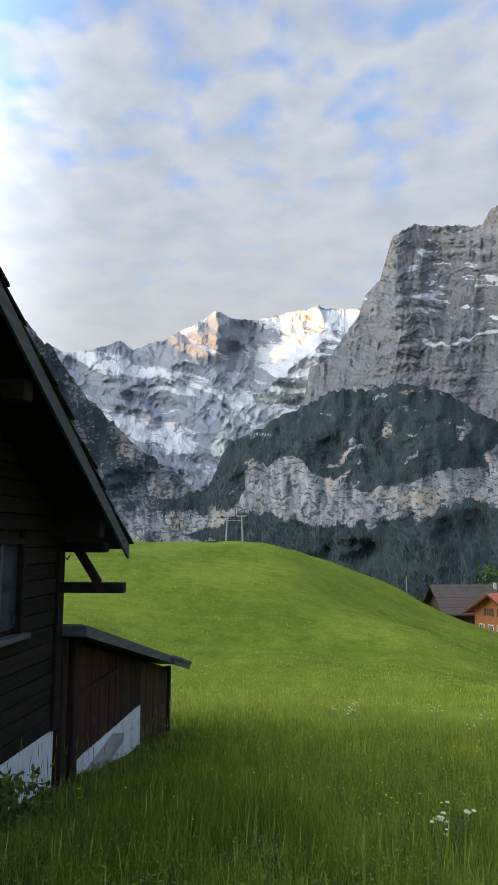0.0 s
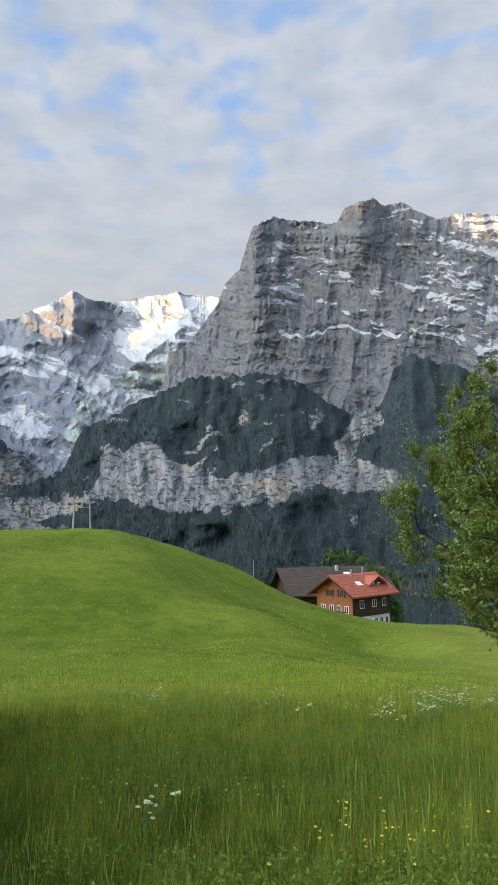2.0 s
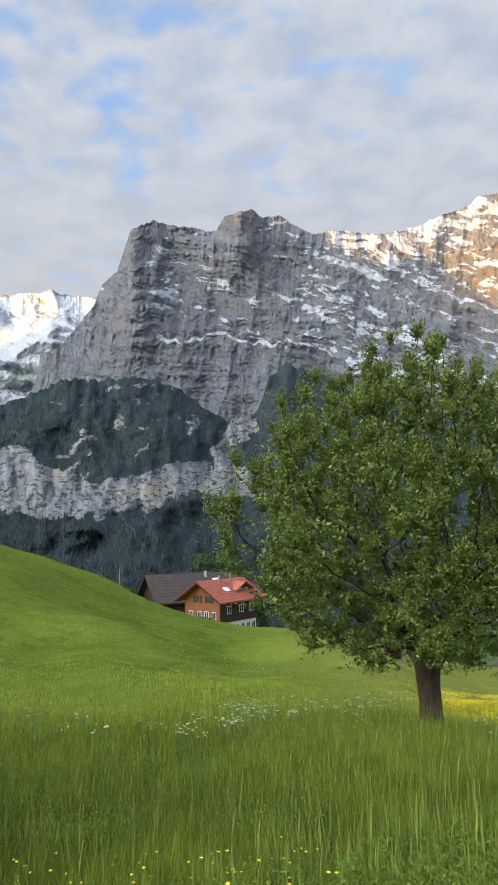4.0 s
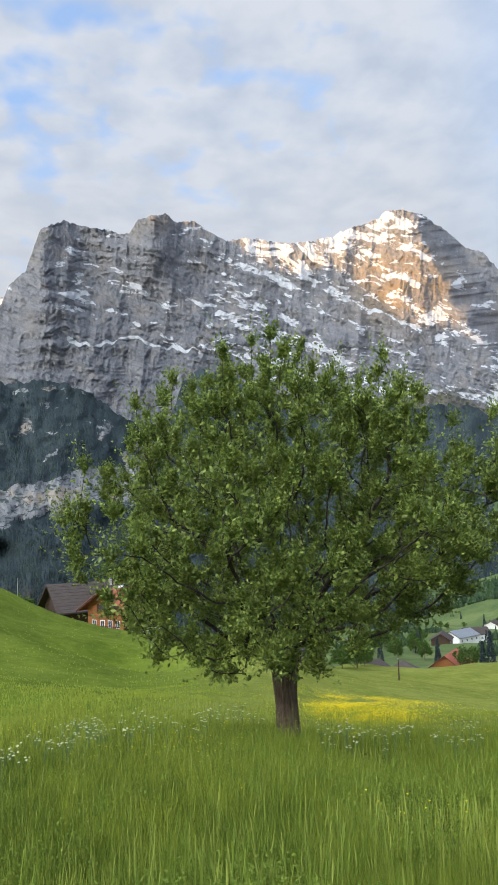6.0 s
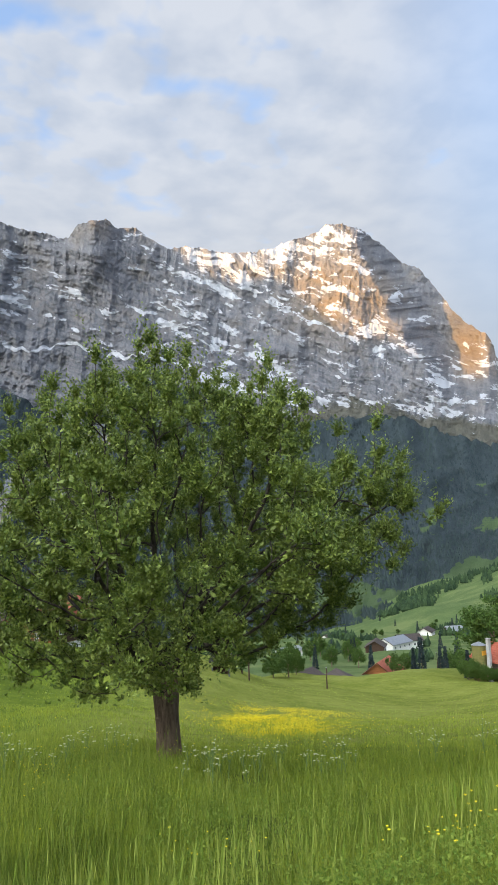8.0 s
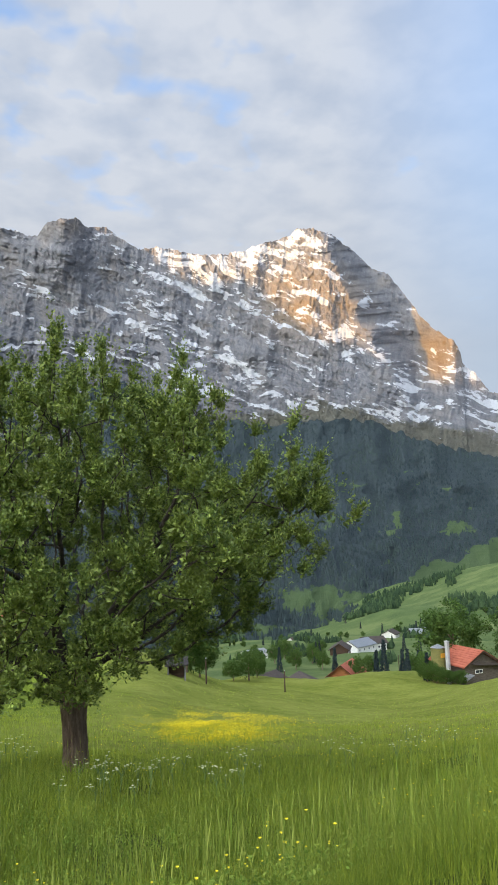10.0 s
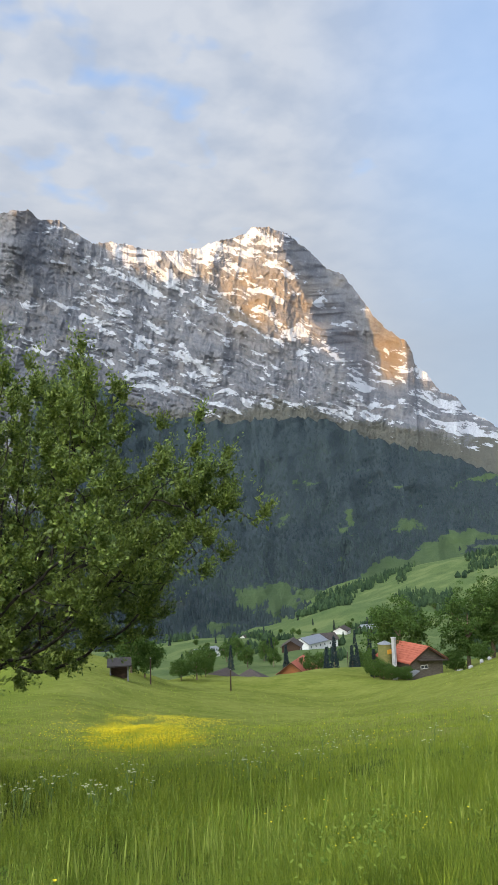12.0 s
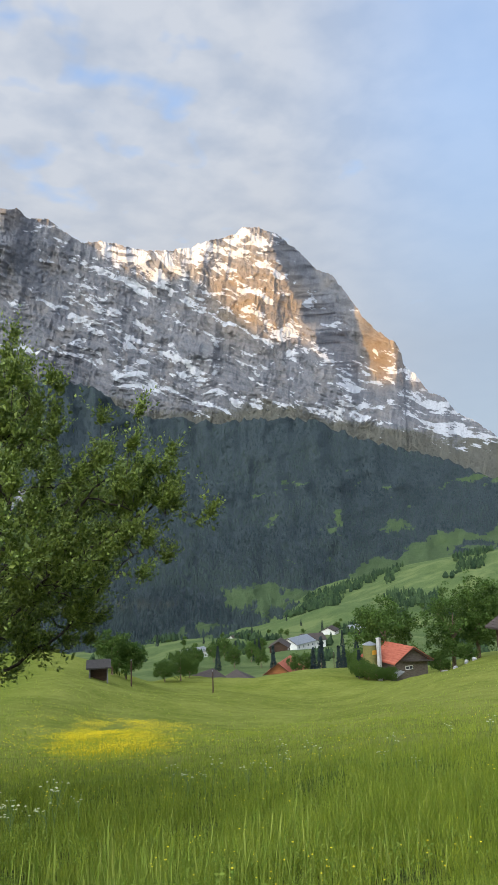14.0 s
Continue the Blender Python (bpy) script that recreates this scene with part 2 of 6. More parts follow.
def meadow_build(n):
    p = place_of(n)
    far = n.noise(p, 0.045, 4, 0.55)
    mid = n.noise(p, 0.45, 5, 0.6)
    fine = n.noise(p, 9.0, 4, 0.7)
    f = n.math("ADD", n.math("MULTIPLY", far, 0.4), n.math("ADD", n.math("MULTIPLY", mid, 0.3), n.math("MULTIPLY", fine, 0.3)))
    c = n.mix(n.ramp(f, (0.38, 0), (0.62, 1)), (0.082, 0.136, 0.014), (0.168, 0.214, 0.026))
    c = n.mix(n.ramp(n.noise(p, 0.16, 3, 0.5), (0.55, 0), (0.75, 0.5)), c, (0.21, 0.25, 0.05))
    mown = n.add("ShaderNodeAttribute", attribute_name="mown").outputs["Fac"]
    dapple = n.ramp(n.math("ADD", n.math("MULTIPLY", n.noise(p, 0.11, 4, 0.6), 0.36), n.math("ADD", n.math("MULTIPLY", n.noise(p, 0.8, 4, 0.65), 0.34), n.math("MULTIPLY", n.noise(p, 3.5, 4, 0.7), 0.30))), (0.41, 0), (0.59, 1))
    c = n.mix(mown, c, n.mix(dapple, (0.074, 0.114, 0.011), (0.152, 0.194, 0.026)))
    field = n.add("ShaderNodeAttribute", attribute_name="field").outputs["Fac"]
    c = n.mix(field, c, n.mix(dapple, (0.128, 0.156, 0.022), (0.230, 0.248, 0.055)))
    # far pasture: other grass, and haze put into the colour as duller green
    away = n.add("ShaderNodeAttribute", attribute_name="pasture").outputs["Fac"]
    c = n.mix(away, c, n.mix(n.ramp(f, (0.38, 0), (0.62, 1)), (0.058, 0.094, 0.034), (0.120, 0.160, 0.058)))
    c = n.mix(n.math("MULTIPLY", away, n.ramp(n.noise(n.mapped(p, (1, 2.5, 1), (0, 0, 35)), 0.014, 4, 0.6), (0.50, 0), (0.60, 0.6))), c, (0.165, 0.195, 0.075))
    # dark floor under tall grass: thatch plus shade between blades, in the colour
    thatch_shade = n.add("ShaderNodeAttribute", attribute_name="thatch_shade").outputs["Fac"]
    c = n.mix(thatch_shade, c, n.mix(fine, (0.035, 0.055, 0.012), (0.085, 0.095, 0.030)))
    gold = n.add("ShaderNodeAttribute", attribute_name="buttercups").outputs["Fac"]
    g = n.ramp(n.math("ADD", gold, n.math("MULTIPLY", n.math("SUBTRACT", n.noise(n.mapped(p, (1, 1, 1)), 1.3, 6, 0.7), 0.5), 1.4)), (0.42, 0), (0.75, 0.8))
    c = n.mix(g, c, (0.50, 0.40, 0.01))
    return c, n.math("ADD", fine, mid)


MEADOW = surface("meadow_turf", meadow_build, 0.95, (0.8, 0.12), spec=0.05)


def blade_build(n):
    r = island_of(n)
    p = place_of(n)
    c = n.mix(n.ramp(r, (0.0, 0.0), (0.55, 0.48), (1.0, 1.0)), (0.085, 0.145, 0.018), (0.52, 0.555, 0.070))
    c = n.mix(n.ramp(n.noise(p, 0.35, 4, 0.6), (0.40, 0), (0.62, 0.45)), c, (0.090, 0.160, 0.028))
    c = n.mix(n.ramp(n.noise(p, 2.6, 4, 0.65), (0.45, 0), (0.60, 0.72)), c, (0.050, 0.095, 0.014))
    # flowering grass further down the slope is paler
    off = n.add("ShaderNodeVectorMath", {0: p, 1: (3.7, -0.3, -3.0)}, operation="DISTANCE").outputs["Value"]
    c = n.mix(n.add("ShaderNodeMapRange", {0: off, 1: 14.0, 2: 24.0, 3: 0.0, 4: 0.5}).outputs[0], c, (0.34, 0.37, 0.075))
    # better-lit look put into the blade colour: more yellow-green along the walk
    px = n.add("ShaderNodeSeparateXYZ", {0: place_of(n)}).outputs[0]
    c = n.mix(n.add("ShaderNodeMapRange", {0: px, 1: 2.0, 2: 14.0, 3: 0.0, 4: 0.34}).outputs[0], c, (0.31, 0.385, 0.036))
    return n.mix(n.ramp(r, (0.97, 0), (0.985, 0.35)), c, (0.36, 0.36, 0.15)), None


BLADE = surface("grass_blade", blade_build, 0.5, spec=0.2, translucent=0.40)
LEAF = surface("pear_leaf", lambda n: (n.mix(n.ramp(n.noise(place_of(n), 1.3, 3, 0.5), (0.42, 0), (0.60, 0.5)), n.mix(n.ramp(island_of(n), (0.0, 0.0), (0.6, 0.35), (1.0, 1.0)), (0.052, 0.095, 0.014), (0.325, 0.400, 0.088)), (0.150, 0.190, 0.033)), None), 0.46, spec=0.34, translucent=0.26)
BARK = two("tree_bark", (0.095, 0.062, 0.045), (0.27, 0.19, 0.14), 5.0, (5, 5, 0.7), 0.95, (1.0, 0.04))
TWIG = two("twig_bark", (0.022, 0.018, 0.015), (0.075, 0.058, 0.046), 5.0, (3, 3, 3), 0.95, (0.8, 0.02))
OLD_WOOD = two("weathered_dark_timber", (0.008, 0.006, 0.005), (0.042, 0.027, 0.019), 2.5, (6, 0.5, 9), 0.85, (0.6, 0.01), vary=0.5)
OLD_BOARD = two("weathered_upright_board", (0.018, 0.011, 0.009), (0.075, 0.035, 0.024), 2.5, (8, 8, 0.5), 0.85, (0.6, 0.01), vary=0.6)
RED_WOOD = two("reddish_hatch_timber", (0.035, 0.012, 0.008), (0.085, 0.030, 0.020), 2.5, (8, 8, 0.5), 0.8, (0.5, 0.01), vary=0.4)
SLAT = two("sunworn_slat", (0.045, 0.026, 0.016), (0.150, 0.080, 0.042), 2.5, (8, 8, 0.5), 0.85, (0.6, 0.01), vary=0.6)
GREY_BOARD = two("grey_weathered_board", (0.09, 0.09, 0.092), (0.20, 0.20, 0.20), 3.0, (6, 0.5, 6), 0.8, (0.5, 0.01), vary=0.3)
LIME = two("whitewashed_plinth", (0.66, 0.70, 0.74), (0.82, 0.85, 0.88), 2.2, (1, 1, 1), 0.9, (0.6, 0.02))
HUT_WOOD = two("grey_brown_log_wall", (0.060, 0.048, 0.040), (0.150, 0.125, 0.105), 1.5, (1, 1, 6), 0.85, (0.5, 0.02))
SHINGLE = two("dark_wood_shingle", (0.020, 0.018, 0.018), (0.070, 0.062, 0.058), 3.0, (2, 6, 2), 0.9, (0.6, 0.01), vary=0.6)
DARK = two("deep_brown_wood", (0.030, 0.018, 0.012), (0.075, 0.042, 0.026), 1.5, (1, 1, 5), 0.85, (0.4, 0.02))
HONEY = two("honey_timber", (0.17, 0.060, 0.020), (0.30, 0.115, 0.038), 1.2, (1, 1, 5), 0.7, (0.4, 0.02))
RED_TILE = two("red_roof_tile", (0.30, 0.075, 0.045), (0.46, 0.14, 0.085), 0.8, (1, 4, 1), 0.8, (0.5, 0.03))
BROWN_TILE = two("brown_roof_tile", (0.045, 0.035, 0.031), (0.088, 0.068, 0.058), 0.8, (1, 4, 1), 0.85, (0.5, 0.03))
RENDER = two("white_render", (0.58, 0.57, 0.55), (0.74, 0.73, 0.70), 0.8, (1, 1, 1), 0.9, (0.2, 0.01))
WHITE = two("white_painted_wood", (0.70, 0.70, 0.69), (0.80, 0.80, 0.80), 2.0, (1, 1, 1), 0.6, (0.1, 0.01))
PANE = two("window_glass", (0.03, 0.035, 0.045), (0.06, 0.07, 0.09), 0.7, (1, 1, 1), 0.08, None, spec=0.6)
STEEL = two("galvanised_steel", (0.26, 0.27, 0.28), (0.40, 0.41, 0.42), 3.0, (1, 1, 1), 0.45, (0.1, 0.01), metal=0.6)
SILO = two("ochre_silo_wall", (0.12, 0.115, 0.035), (0.20, 0.18, 0.06), 0.8, (1, 1, 3), 0.8, (0.3, 0.02))
YELLOW = two("yellow_petal", (0.72, 0.55, 0.01), (0.80, 0.66, 0.03), 9.0, (1, 1, 1), 0.6, None)
UMBEL = two("white_petal", (0.36, 0.38, 0.18), (0.60, 0.61, 0.40), 60.0, (1, 1, 1), 0.8, None)
STALK = two("green_stalk", (0.10, 0.16, 0.04), (0.17, 0.24, 0.07), 9.0, (1, 1, 1), 0.7, None)
CROWN = surface("broad_leaves_far", lambda n: (n.mix(n.ramp(n.noise(place_of(n), 0.6, 4, 0.6), (0.4, 0), (0.6, 1)), n.mix(island_of(n), (0.036, 0.072, 0.014), (0.105, 0.165, 0.034)), (0.055, 0.105, 0.02)), None), 0.7, spec=0.15, translucent=0.2)
STONE = two("pale_stone", (0.26, 0.255, 0.25), (0.46, 0.45, 0.435), 1.0, (1, 1, 1), 0.9, (0.4, 0.02))


# ---- building helpers ----
def mesh_of(name, verts, faces, material, smooth=False):
    me = bpy.data.meshes.new(name)
    me.from_pydata([tuple(v) for v in verts], [], [tuple(f) for f in faces])
    me.materials.append(material)
    if smooth:
        me.polygons.foreach_set("use_smooth", [True] * len(me.polygons))
    me.update()
    return me


def fast_mesh(name, verts, faces, material, smooth=False):
    """A mesh from arrays, all faces with the same number of corners."""
    verts, faces = np.asarray(verts, np.float32), np.asarray(faces, np.int32)
    me = bpy.data.meshes.new(name)
    k = faces.shape[1]
    me.vertices.add(len(verts)), me.loops.add(faces.size), me.polygons.add(len(faces))
    me.vertices.foreach_set("co", verts.ravel())
    me.loops.foreach_set("vertex_index", faces.ravel())
    me.polygons.foreach_set("loop_start", np.arange(0, faces.size, k, dtype=np.int32))
    me.polygons.foreach_set("use_smooth", np.full(len(faces), smooth))
    me.materials.append(material)
    me.update(calc_edges=True)
    return me


def part(name, bm, material, parent=None, label="", m=None):
    """Link a bmesh as one mesh object under a thing or a part."""
    me = bpy.data.meshes.new(name)
    bm.to_mesh(me)
    bm.free()
    me.materials.append(material)
    ob = new(name, me)
    ob.parent = parent
    if m is not None:
        ob.matrix_basis = m
    if label:
        ob["label"] = label
    return ob


def box(lo, hi, bevel=0.0, bm=None):
    bm = bm or bmesh.new()
    size, mid = [b - a for a, b in zip(lo, hi)], [(a + b) / 2 for a, b in zip(lo, hi)]
    made = bmesh.ops.create_cube(bm, size=1, matrix=Matrix.Translation(mid) @ Matrix.Diagonal((*size, 1)))["verts"]
    if bevel:
        edges = list({e for v in made for e in v.link_edges})
        bmesh.ops.bevel(bm, geom=edges, offset=bevel, segments=1, affect="EDGES")
    return bm


def bar(a, b, w, h, bevel=0.0, bm=None):
    """A straight timber from a to b with that width and height."""
    bm = bm or bmesh.new()
    a, b = Vector(a), Vector(b)
    turn = (b - a).to_track_quat("Y", "Z").to_matrix().to_4x4()
    made = bmesh.ops.create_cube(bm, size=1, matrix=Matrix.Translation((a + b) / 2) @ turn @ Matrix.Diagonal((w, (b - a).length, h, 1)))["verts"]
    if bevel:
        bmesh.ops.bevel(bm, geom=list({e for v in made for e in v.link_edges}), offset=bevel, segments=1, affect="EDGES")
    return bm


def prism(outline, axis, lo, hi):
    """A flat outline of (a, b) pairs drawn out along x or y from lo to hi."""
    bm = bmesh.new()
    put = (lambda a, b, c: (c, a, b)) if axis == "x" else (lambda a, b, c: (a, c, b))
    one, two_ = [bm.verts.new(put(a, b, lo)) for a, b in outline], [bm.verts.new(put(a, b, hi)) for a, b in outline]
    bm.faces.new(one), bm.faces.new(two_[::-1])
    for k in range(len(outline)):
        j = (k + 1) % len(outline)
        bm.faces.new((one[j], one[k], two_[k], two_[j]))
    bmesh.ops.recalc_face_normals(bm, faces=bm.faces)
    return bm


def tube(points, radii, sides=7, bm=None):
    bm = bm or bmesh.new()
    rings = []
    for k, (p, r) in enumerate(zip(points, radii)):
        p = Vector(p)
        way_ = (Vector(points[min(k + 1, len(points) - 1)]) - Vector(points[max(k - 1, 0)])).normalized()
        q = way_.to_track_quat("Z", "Y")
        rings.append([bm.verts.new(p + q @ Vector((r * math.cos(math.tau * s / sides), r * math.sin(math.tau * s / sides), 0))) for s in range(sides)])
    for a, b in zip(rings, rings[1:]):
        for s in range(sides):
            bm.faces.new((a[s], a[(s + 1) % sides], b[(s + 1) % sides], b[s]))
    bm.faces.new(rings[0][::-1]), bm.faces.new(rings[-1])
    return bm


def thing(name, m, label, category, group="", kind=""):
    ob = new(name)
    ob.matrix_basis = m
    ob.empty_display_size = 0.3
    return tagged(ob, label, category, group, kind)


# ---- smooth noise over arrays ----
def lattice(x, y, z):
    h = (x.astype(np.int64) * 374761393 + y.astype(np.int64) * 668265263 + z.astype(np.int64) * 2147483647) & 0xFFFFFFFF
    h = ((h ^ (h >> 13)) * 1274126177) & 0xFFFFFFFF
    return ((h ^ (h >> 16)) & 0xFFFF) / 65535.0


def smooth_noise(x, y, z=0.0):
    x, y, z = np.broadcast_arrays(np.asarray(x, float), np.asarray(y, float), np.asarray(z, float))
    i, j, k = np.floor(x), np.floor(y), np.floor(z)
    u, v, w = (np.clip(t * t * (3 - 2 * t), 0, 1) for t in (x - i, y - j, z - k))
    total = 0.0
    for a in (0, 1):
        for b in (0, 1):
            for c in (0, 1):
                total = total + lattice(i + a, j + b, k + c) * (u if a else 1 - u) * (v if b else 1 - v) * (w if c else 1 - w)
    return total * 2 - 1


def fractal(x, y, z=0.0, octaves=5, gain=0.5):
    total, amp = 0.0, 1.0
    for o in range(octaves):
        total, amp = total + amp * smooth_noise(x * 2**o + 17.3 * o, y * 2**o - 9.1 * o, np.asarray(z) * 2**o + 5.7 * o), amp * gain
    return total


def ridged(x, y, z=0.0, octaves=5, gain=0.55):
    total, amp = 0.0, 1.0
    for o in range(octaves):
        total, amp = total + amp * (1 - 2 * np.abs(smooth_noise(x * 2**o + 31.7 * o, y * 2**o - 4.3 * o, np.asarray(z) * 2**o))), amp * gain
    return total


# ---- the lie of the land ----
HUB = (3.7, -0.3)  # middle of the walk; bearings are counted from here, to the right of +y
RADII = np.array([0.0, 13.0, 33.0, 60.0, 100.0, 118.0, 180.0, 260.0, 520.0, 760.0, 1150.0])
BEARINGS = np.array([-180.0, -75.0, -20.0, -2.0, 8.0, 14.0, 20.0, 29.0, 36.0, 48.0, 61.0, 100.0, 180.0])
NEAR_Z = {  # heights at 13, 33, 60 and 100 m
    -180: (2.2, 5.6, 10.0, 17.0), -75: (-0.4, -1.0, 0.5, 4.0), -20: (-1.95, -4.6, -1.2, 1.8), -2: (-2.1, -4.9, -2.3, 1.2), 8: (-2.2, -5.2, -5.3, -4.2), 14: (-2.1, -5.5, -7.8, -9.0),
    20: (-2.1, -5.8, -9.3, -11.8), 29: (-2.2, -6.0, -9.0, -13.8), 36: (-2.4, -6.3, -10.8, -17.2), 48: (-2.4, -6.3, -12.0, -19.5), 55: (-2.25, -6.0, -11.3, -18.6), 61: (-2.0, -5.4, -9.8, -15.2), 100: (-0.6, -1.6, -4.0, -8.0), 180: (2.2, 5.6, 10.0, 17.0)}
FAR_Z = {-180: (20, 30, 45, 90, 140, 240), -75: (3, -4, -14, -40, -30, 20), 14: (-14, -40, -70, -130, -155, -160), 29: (-23.5, -36, -47, -78, -115, -200), 36: (-20.6, -34, -46.9, -80, -112, -160), 41: (-21.4, -33.4, -46.7, -80, -108, -140), 47: (-21.2, -31.8, -46.5, -78, -96, -100), 55: (-21.8, -30.5, -46.2, -78, -87, -48), 61: (-17.6, -27, -46, -78, -86, -35), 100: (-12, -18, -26, -40, -30, 30), 180: (20, 30, 45, 90, 140, 240)}


def eased(x, xs, ys):
    """Piecewise cubic through (xs, ys), with no overshoot."""
    xs, ys = np.asarray(xs, float), np.asarray(ys, float)
    d = np.diff(ys) / np.diff(xs)
    g = np.concatenate([[d[0]], np.where(d[1:] * d[:-1] > 0, 2 * d[1:] * d[:-1] / np.where(np.abs(d[1:] + d[:-1]) < 1e-9, 1, d[1:] + d[:-1]), 0), [d[-1]]])
    x = np.clip(x, xs[0], xs[-1])
    k = np.clip(np.searchsorted(xs, x, side="right") - 1, 0, len(xs) - 2)
    h, t = xs[k + 1] - xs[k], (x - xs[k]) / (xs[k + 1] - xs[k])
    return (2 * t**3 - 3 * t**2 + 1) * ys[k] + (t**3 - 2 * t**2 + t) * h * g[k] + (3 * t**2 - 2 * t**3) * ys[k + 1] + (t**3 - t**2) * h * g[k + 1]


def land(x, y):
    """Height of the ground."""
    x, y = np.asarray(x, float), np.asarray(y, float)
    r, a = np.hypot(x - HUB[0], y - HUB[1]), np.degrees(np.arctan2(x - HUB[0], y - HUB[1]))
    cols = [np.zeros_like(a)]
    for k in range(4):
        cols.append(eased(a, BEARINGS, [NEAR_Z[int(b)][k] for b in BEARINGS]))
    for k in range(6):
        cols.append(eased(a, sorted(FAR_Z), [FAR_Z[b][k] for b in sorted(FAR_Z)]))
    cols = np.stack(cols, -1)
    d = np.diff(cols, axis=-1) / np.diff(RADII)
    g = np.concatenate([d[..., :1], np.where(d[..., 1:] * d[..., :-1] > 0, 2 * d[..., 1:] * d[..., :-1] / np.where(np.abs(d[..., 1:] + d[..., :-1]) < 1e-9, 1, d[..., 1:] + d[..., :-1]), 0), d[..., -1:]], -1)
    rr = np.clip(r, 0, RADII[-1])
    k = np.clip(np.searchsorted(RADII, rr, side="right") - 1, 0, len(RADII) - 2)
    h, t = RADII[k + 1] - RADII[k], (rr - RADII[k]) / (RADII[k + 1] - RADII[k])
    pick = lambda m, i: np.take_along_axis(m, i[..., None], -1)[..., 0]
    z = (2 * t**3 - 3 * t**2 + 1) * pick(cols, k) + (t**3 - 2 * t**2 + t) * h * pick(g, k) + (3 * t**2 - 2 * t**3) * pick(cols, k + 1) + (t**3 - t**2) * h * pick(g, k + 1)
    bumps = np.clip((r - 8) / 30, 0, 1) * 0.75 * fractal(x / 17, y / 17, 0, 4) + 0.05 * fractal(x / 1.7, y / 1.7, 3, 2)
    z = z - 2.2 * np.exp(-(((a - 17) / 6.0) ** 2 + ((r - 64) / 6.5) ** 2)) + 1.0 * np.exp(-(((a - 12) / 7.0) ** 2 + ((r - 52) / 6.0) ** 2))
    wild = np.clip((r - 150) / 500, 0, 1) * 9 * fractal(x / 130, y / 130, 2, 4)
    # the walker's level path along the slope
    trod = np.clip(1 - np.maximum(np.hypot(np.clip(x, -1.5, 9) - x, np.clip(y, -1.6, 0.4) - y) - 0.6, 0) / 3.0, 0, 1)
    return (z + bumps + wild) * (1 - trod * trod * (3 - 2 * trod))


def spot(bearing, dist):
    x, y = HUB[0] + dist * math.sin(radians(bearing)), HUB[1] + dist * math.cos(radians(bearing))
    return x, y, float(land(np.array([x]), np.array([y]))[0])


def ground():
    rs = np.concatenate([np.linspace(0, 20, 60)[:-1], np.geomspace(20, 1300, 150)])
    angles = np.concatenate([np.linspace(-180, -30, 50)[:-1], np.linspace(-30, 70, 300)[:-1], np.linspace(70, 180, 40)[:-1]])
    a, r = np.meshgrid(np.radians(angles), rs)
    x, y = HUB[0] + r * np.sin(a), HUB[1] + r * np.cos(a)
    z = land(x, y)
    n, m = len(angles), len(rs)
    i, j = np.meshgrid(np.arange(m - 1), np.arange(n), indexing="ij")
    k = (j + 1) % n
    me = fast_mesh("ground", np.stack([x, y, z], -1).reshape(-1, 3), np.stack([i * n + j, (i + 1) * n + j, (i + 1) * n + k, i * n + k], -1).reshape(-1, 4), MEADOW, True)
    along, across = (x - 20.2) * 0.5 + (y - 21.5) * 0.866, (x - 20.2) * 0.866 - (y - 21.5) * 0.5
    gold = np.exp(-(((across) / 2.6) ** 2 + ((along - 2.0) / 6.5) ** 2) ** 1.5) + 0.5 * np.exp(-(((x - 14) / 3.5) ** 2 + ((y - 29) / 2.0) ** 2))
    me.attributes.new("buttercups", "FLOAT", "POINT").data.foreach_set("value", gold.ravel().astype(np.float32))
    me.attributes.new("pasture", "FLOAT", "POINT").data.foreach_set("value", np.clip((r - 140) / 120, 0, 1).ravel().astype(np.float32))
    bearing = np.degrees(a)
    hill = np.clip((r - 30) / 6, 0, 1) * np.clip((30 - bearing) / 12, 0, 1)
    me.attributes.new("mown", "FLOAT", "POINT").data.foreach_set("value", hill.ravel().astype(np.float32))
    me.attributes.new("field", "FLOAT", "POINT").data.foreach_set("value", (np.clip((r - 16) / 6, 0, 1) * np.clip((bearing - 16) / 12, 0, 1) * (1 - hill)).ravel().astype(np.float32))
    me.attributes.new("thatch_shade", "FLOAT", "POINT").data.foreach_set("value", (np.clip((18 - r) / 5, 0, 1) * np.clip((np.hypot(x - np.clip(x, 0, 7.5), y + 0.3) - 0.8) / 1.2, 0, 1)).ravel().astype(np.float32))
    me.validate()
    return tagged(new("ground", me), "rolling green alpine hay meadow on a valley side", "meadow", kind="structure")


ground()


